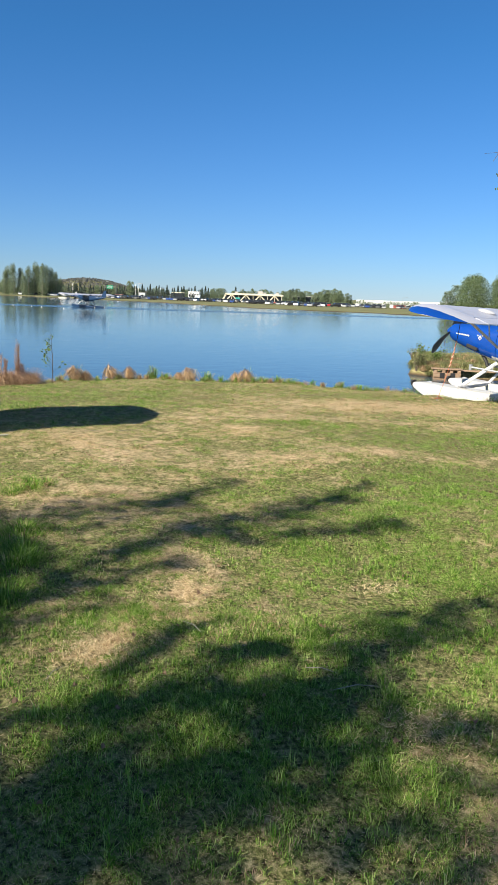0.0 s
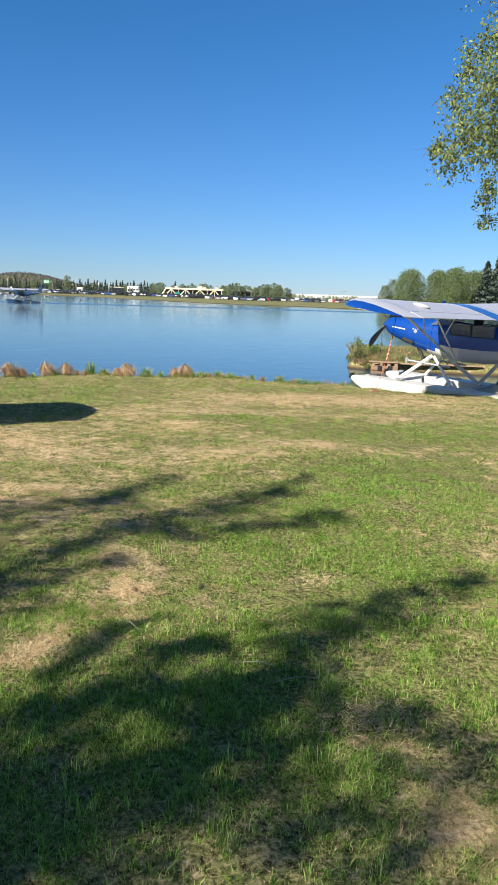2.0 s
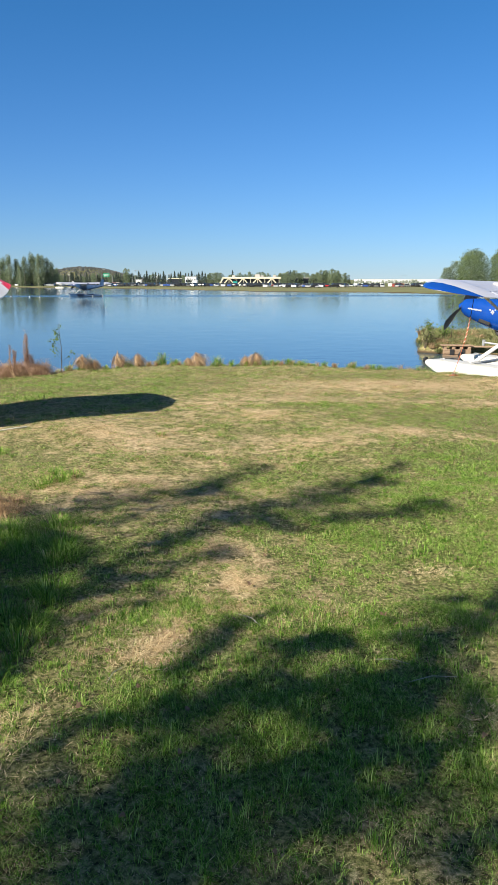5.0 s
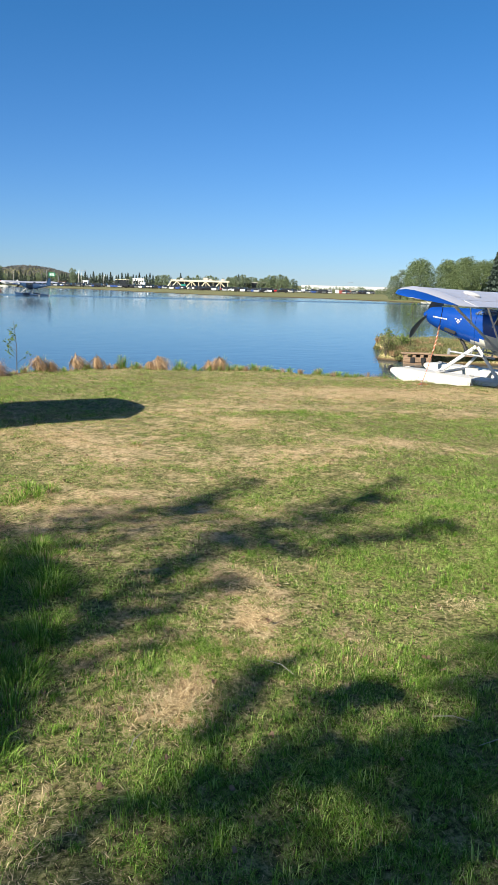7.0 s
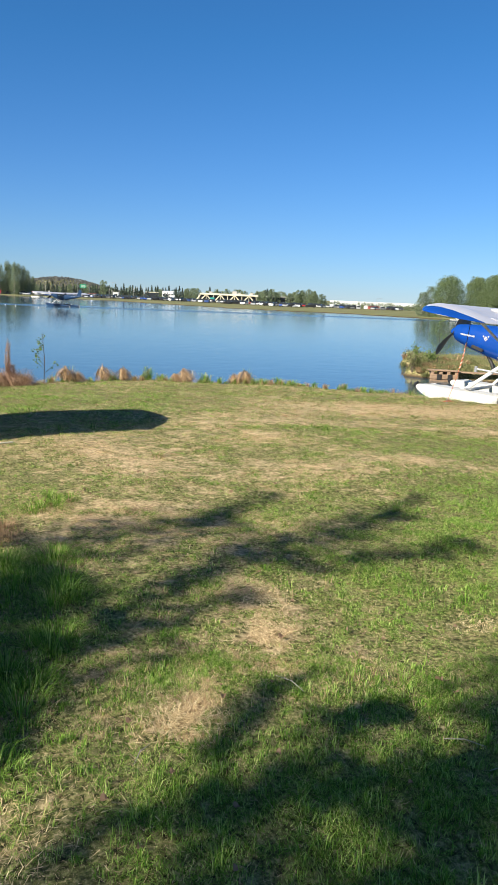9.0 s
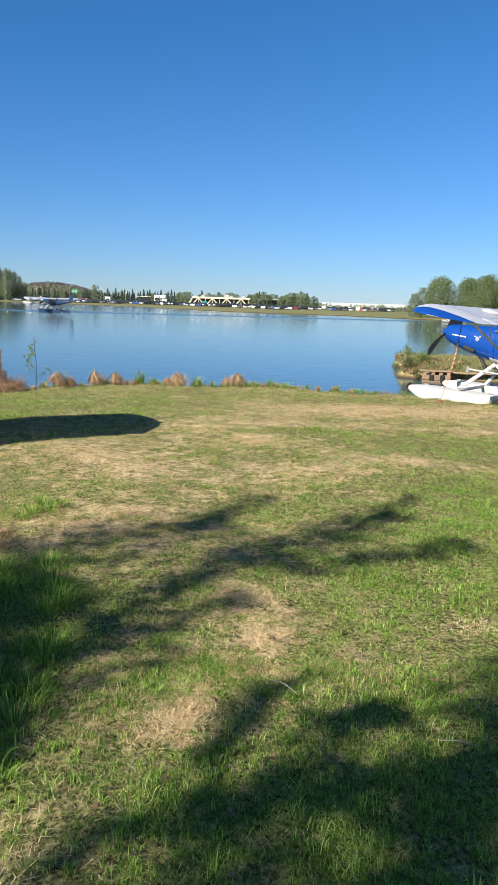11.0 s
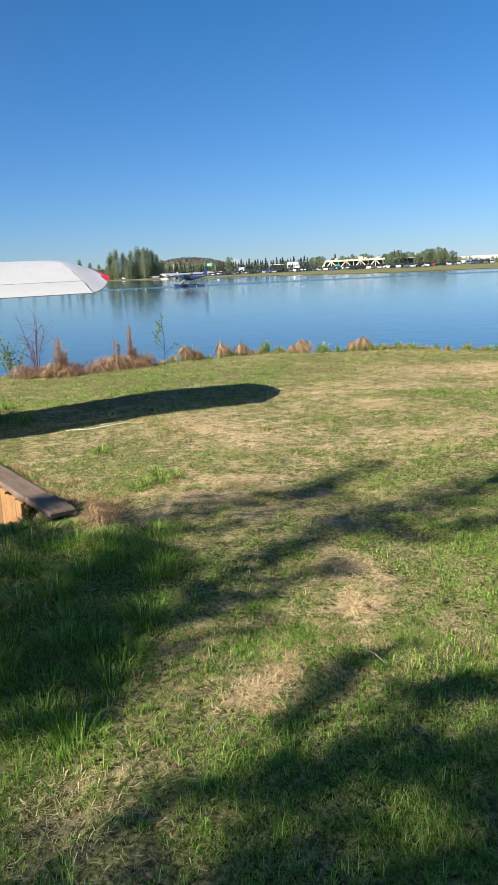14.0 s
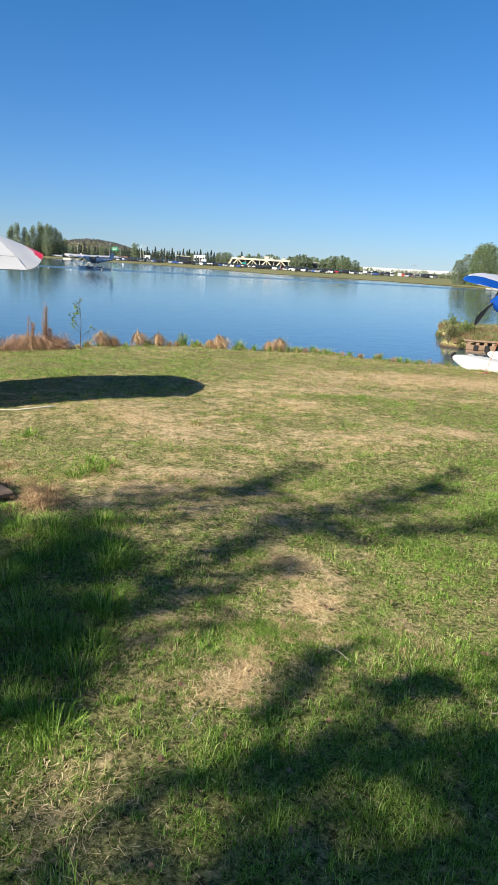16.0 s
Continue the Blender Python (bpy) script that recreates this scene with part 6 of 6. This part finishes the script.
# birch whose hanging branches reach over the lawn
def birch_over_lawn():
    r = np.random.default_rng(77)
    base = Vector((4.6, 7.4, on_ground(4.6, 7.4) - 0.05))
    root = thing("birch_tree", "birch with hanging sunlit yellow-green branches beside the lawn", "tree", Matrix.Translation(base))
    bm = bmesh.new()
    tube(bm, [(0, 0, 0), (0.05, 0.02, 2.2), (0.0, 0.1, 4.5), (-0.15, 0.05, 7.0), (-0.1, 0, 9.5)], [0.17, 0.13, 0.1, 0.06, 0.02], 12)
    part("trunk", bm, BIRCH_BARK, root)
    pts = []
    # sprays at the ends of the boughs: place and spread
    sprays = [(2.42, 3.1, 0.13), (2.2, 3.17, 0.04), (2.3, 3.16, 0.07), (2.5, 3.28, 0.16), (2.66, 3.52, 0.2), (2.38, 3.5, 0.13), (2.28, 3.36, 0.06), (2.52, 3.76, 0.16), (2.7, 3.88, 0.18), (2.4, 3.78, 0.09),
              (2.57, 4.15, 0.12), (2.7, 4.3, 0.12), (2.8, 3.2, 0.13), (2.68, 2.98, 0.06), (2.8, 2.93, 0.08), (2.83, 2.72, 0.06), (2.48, 3.97, 0.07), (2.62, 3.3, 0.16), (2.8, 3.5, 0.2), (2.8, 3.75, 0.2), (2.85, 4.1, 0.2)]
    ends = [(Vector((x, 6.9 + r.uniform(-0.25, 0.35), z + (0.1 if x < 2.55 and z < 3.3 else 0))), s) for x, z, s in sprays]
    for k in range(44):                                     # the rest of the crown
        a, z = r.uniform(0, 2 * math.pi), r.uniform(3.6, 9.0)
        w = 1.9 * math.sin(math.pi * min(1, (z - 2.4) / 7.4)) ** 0.7
        e = base + Vector((math.cos(a) * w, math.sin(a) * w, z))
        if e.x > 3.4 or e.z > 5.4:
            ends.append((e, r.uniform(0.25, 0.4)))
    ends.sort(key=lambda q: -q[0].x)
    grown = []
    for n_, (e, s) in enumerate(ends):
        e = e - base
        near = [g for g in grown if 0.1 < (g - e).length < 0.55]
        if near:
            start = min(near, key=lambda g: (g - e).length)
            bend = start.lerp(e, 0.5) + Vector((0, 0, 0.03))
            radii = [0.006, 0.004, 0.002]
        else:
            start = Vector((0, 0.05, max(1.9, e.z - 0.35 * abs(e.x) + r.uniform(-0.2, 0.1))))
            bend = start.lerp(e, 0.55) + Vector((0, 0, 0.22))
            radii = [0.02, 0.01, 0.003]
        grown.append(e)
        bm = bmesh.new()
        tube(bm, [start, bend, e], radii, 5)
        for q in range(6):
            p = bend.lerp(e, r.uniform(0.4, 1))
            tip = e + Vector(r.normal(size=3) * s)
            tube(bm, [p, p.lerp(tip, 0.6) + Vector((0, 0, 0.02)), tip + Vector((0, 0, -0.03))], [0.003, 0.002, 0.001], 4)
        part("limb", bm, BARK, root)
        n = int(4700 * s ** 1.35) + 10
        o = np.clip(r.normal(size=(n, 3)), -1.7, 1.7) * s * 0.72
        pts.append(np.array(e) + o * np.array([1, 1.4, 1.0]) - np.array([0, 0, 0.02]))
    leaf_cards(r, np.concatenate(pts), 0.9, 0.035, "leaves", LEAF_BIRCH, root, 0.6)


birch_over_lawn()


# the birch behind the walker: its boughs, each by the run of its shade on the lawn (from, to), half width and density
TOP_BOUGHS = [(-1.95, 6.5, -0.78, 7.07, 0.34, 0.8), (-0.78, 7.12, -0.16, 8.11, 0.14, 0.8), (-2.22, 5.48, -1.75, 6.2, 0.22, 0.4), (-1.93, 5.3, -1.75, 5.63, 0.2, 0.9), (-1.35, 6.07, -1.03, 6.26, 0.15, 0.25),
              (-0.29, 6.33, 0.91, 7.46, 0.26, 1), (0.91, 7.46, 1.41, 8.2, 0.1, 0.6), (-0.88, 5.67, -0.25, 6.26, 0.16, 0.9), (-1.23, 5.05, -0.88, 5.62, 0.13, 0.9), (0.04, 6.07, 1.39, 6.62, 0.17, 0.85),
              (-0.96, 4.99, -0.42, 5.42, 0.11, 0.9)]
OUTER_BOUGHS = [(-1.4, 4.63, -0.96, 4.99, 0.14, 0.8), (-2.93, 5.36, -1.85, 5.27, 0.22, 0.8), (-2.56, 5.7, -2.1, 5.85, 0.2, 0.4), (1.01, 4.56, 1.44, 4.78, 0.12, 0.8), (1.7, 4.9, 2.17, 5.09, 0.12, 0.8),
                # the two of density 1.7 are added to darken the hollow by the bulkhead
                (-2.5, 4.2, -1.5, 4.9, 0.35, 0.4), (-1.7, 5.6, -0.3, 6.5, 0.4, 0.15), (-3.4, 5.85, -2.7, 6, 0.22, 1.7), (-3.2, 6.2, -2.9, 6.75, 0.2, 1.7), (0.9, 4.2, 2, 4.9, 0.25, 0.3),
                (-2.7, 4.85, -2.0, 5.1, 0.25, 0.8)]
MIDDLE_BOUGHS = [(-2.42, 4.35, -1.95, 4.64, 0.18, 0.8), (-2.14, 3.81, -1.8, 4.25, 0.2, 0.9), (-1.61, 3.66, -1.44, 4.05, 0.09, 0.8), (-1.96, 3.56, -1.67, 3.74, 0.08, 0.7), (-1.24, 4.34, -0.83, 4.64, 0.1, 0.6),
                 (-1.11, 4.16, -0.98, 4.22, 0.05, 0.3), (-0.62, 3.68, -0.32, 4.25, 0.08, 1), (-0.32, 4.25, -0.08, 4.43, 0.05, 0.7)]
INNER_BOUGHS = [(-0.09, 3.81, 0.19, 4.06, 0.1, 0.9), (-0.54, 3.32, 0, 3.57, 0.12, 1), (0.01, 3.44, 0.69, 3.67, 0.11, 0.7), (0.2, 3.22, 0.55, 3.47, 0.08, 1), (0.64, 3.99, 1.43, 4.47, 0.12, 0.6),
                (1, 3.24, 1.23, 3.36, 0.06, 0.9), (0.47, 3.02, 0.8, 3.19, 0.07, 0.5), (-0, 2.64, 0.19, 3.06, 0.08, 0.9), (-0.51, 2.6, -0.03, 2.89, 0.09, 0.9), (-1.09, 3.15, -0.6, 3.37, 0.09, 0.6),
                (-0.93, 2.66, -0.54, 2.75, 0.12, 0.9), (-0.69, 2.31, -0.34, 2.5, 0.12, 1)]
LOW_BOUGHS = [(0.44, 2.4, 0.71, 2.64, 0.06, 0.9), (-0.83, 2.37, -0.74, 2.48, 0.1, 0.9), (0.03, 2.92, 0.55, 3.57, 0.13, 0.75), (-1.25, 2.75, -0.45, 2.95, 0.28, 0.28), (-0.12, 3.99, 0.27, 4.01, 0.1, 0.8), (0.53, 4.3, 1.06, 4.55, 0.12, 0.4),
              (-0.9, 2.55, 0.75, 3.35, 0.36, 0.42), (-0.6, 2.2, 0.3, 2.75, 0.3, 0.42), (-0.5, 3.35, 0.7, 3.85, 0.22, 0.35), (0.9, 2.4, 1.3, 3.0, 0.25, 0.36), (-2.3, 3.65, -1.65, 4.2, 0.26, 0.8),
              (-1.95, 4.2, -1.6, 4.6, 0.15, 0.3), (-2.1, 4.3, -1.5, 5.3, 0.3, 0.3), (-1.75, 3.6, -1.5, 3.75, 0.08, 0.7)]


def shade_birch():
    r = np.random.default_rng(91)
    base = Vector((-4.6, -6.6, on_ground(-4.6, -6.6) - 0.05))
    root = thing("birch_tree", "large birch behind the lawn casting dappled shade", "tree", Matrix.Translation(base))
    bm = bmesh.new()
    tube(bm, [(0, 0, 0), (0.05, 0.1, 2.5), (0.2, 0.2, 5.0), (0.4, 0.5, 7.5), (0.4, 0.5, 10.0)], [0.24, 0.18, 0.14, 0.08, 0.02], 12)
    part("trunk", bm, BIRCH_BARK, root)
    pts = []
    for x0, y0, x1, y1, half, dense in TOP_BOUGHS + OUTER_BOUGHS + MIDDLE_BOUGHS + INNER_BOUGHS + LOW_BOUGHS:
        dense *= 0.64 if y0 > 4.1 and (x0 > -1.5 or y0 > 5.4) else 1.1
        t = r.uniform(10.0, 12.5)
        a, b = (Vector((x, y, -0.05)) + SUN_DIR * t - base for x, y in ((x0, y0), (x1, y1)))
        s = Vector((0.2, 0.25, min(7.5, max(2.2, a.z * 0.62))))
        bm = bmesh.new()
        tube(bm, [s, s.lerp(a, 0.5) + Vector((0, 0, 0.3)), a, b], [0.014, 0.009, 0.005, 0.002], 5)
        part("limb", bm, BARK, root)
        run = Vector((x1 - x0, y1 - y0, 0))
        half *= 1.3
        n = int(1900 * dense * (run.length + 1.6 * half) * 2 * half)
        u, v = r.uniform(-0.8 * half, run.length + 0.8 * half, n), r.normal(0, 0.55 * half, n)
        along, across = run.normalized(), Vector((-run.y, run.x, 0)).normalized()
        gx_, gy_ = x0 + along.x * u + across.x * v, y0 + along.y * u + across.y * v
        keep = r.random(n) < np.clip(0.1 + 1.7 * patches(gx_ + 0.1 * y0, gy_, 0.14, 57), 0, 1)
        d = np.stack([gx_, gy_, np.full(n, -0.05)], 1)[keep] + np.outer(t + r.normal(0, 0.3, keep.sum()), SUN_DIR)
        pts.append(d - np.array(base))
    for k in range(40):                                     # the rest of the crown, over the ground behind
        a, z = r.uniform(0, 2 * math.pi), r.uniform(4.2, 10.0)
        w = 2.6 * math.sin(math.pi * min(1, (z - 3.0) / 7.6)) ** 0.7
        c = Vector((0.3 + math.cos(a) * w, 0.3 + math.sin(a) * w, z))
        hit = c + base - SUN_DIR * ((c + base).z / SUN_DIR.z)
        if hit.y > 0.9:
            continue
        s = Vector((0.25, 0.3, max(2.2, z - 1.2)))
        bm = bmesh.new()
        tube(bm, [s, s.lerp(c, 0.5) + Vector((0, 0, 0.25)), c], [0.025, 0.014, 0.004], 5)
        part("limb", bm, BARK, root)
        pts.append(np.array(c) + r.normal(size=(150, 3)) * 0.33)
    leaf_cards(r, np.concatenate(pts), 0.3, 0.062, "leaves", LEAF_BIRCH, root, 0.75)


shade_birch()

# fallen leaves and twigs on the lawn
DEAD_LEAF = foliage("fallen_leaf_brown", (0.13, 0.065, 0.035), (0.52, 0.38, 0.26), 0.7, 0.1)


def leaf_mesh(seed):
    r = np.random.default_rng(seed)
    bm = bmesh.new()
    ring = []
    for k in range(9):
        a = 2 * math.pi * k / 9
        rad = 0.5 * (0.75 + 0.25 * math.cos(a)) * r.uniform(0.85, 1.1)
        ring.append(bm.verts.new((math.cos(a) * rad, math.sin(a) * rad * 0.75, 0.2 * math.sin(a * 2 + seed) + 0.26 * abs(math.sin(a)) ** 1.5)))
    mid = bm.verts.new((0, 0, -0.02))
    for k in range(9):
        bm.faces.new((mid, ring[k], ring[(k + 1) % 9]))
    me = bpy.data.meshes.new("fallen_leaf")
    bm.to_mesh(me)
    bm.free()
    me.materials.append(DEAD_LEAF)
    return me


leaf_shapes = [leaf_mesh(i) for i in range(4)]
r3 = np.random.default_rng(8)
spots = [(0.52, 4.33), (-0.36, 4.23), (-0.56, 3.27), (-0.27, 4.79), (1.15, 3.3), (1.3, 2.95), (1.2, 2.8), (-0.9, 3.05), (-0.75, 2.6), (-1.75, 3.0), (-1.85, 3.0)]
while len(spots) < 150:
    y = math.sqrt(r3.uniform(2.2 ** 2, 9.0 ** 2))
    spots.append((r3.uniform(-0.5 * y - 0.5, 0.42 * y + 0.2), y))
for i, (x, y) in enumerate(spots):
    ob = new("fallen_leaf", leaf_shapes[i % 4])
    s = r3.uniform(0.035, 0.062) * (1.0 if i < 11 else 0.8)
    ob.matrix_world = pose(x, y, on_ground(x, y) + 0.028, r3.uniform(-25, 25), r3.uniform(-25, 25), r3.uniform(0, 360)) @ Matrix.Scale(s, 4)
    tagged(ob, "curled brown fallen leaf lying in the grass", "leaf", "fallen leaves")
for x, y, a, L in ((-0.28, 4.2, -52, 0.2), (0.45, 3.72, -20, 0.18), (-1.95, 10.6, 8, 0.9), (0.62, 3.55, 10, 0.25), (-0.95, 3.6, 70, 0.15)):
    bm = bmesh.new()
    tube(bm, [(-L / 2, 0, 0.0), (0, L * 0.06, 0.012), (L / 2, 0, 0.004)], [0.0015, 0.0025, 0.001], 5)
    tw = part("fallen_twig", bm, BIRCH_BARK)
    tw.matrix_world = pose(x, y, on_ground(x, y) + 0.035, 0, 0, a)
    tagged(tw, "pale dry twig lying on the lawn", "twig", "fallen twigs")
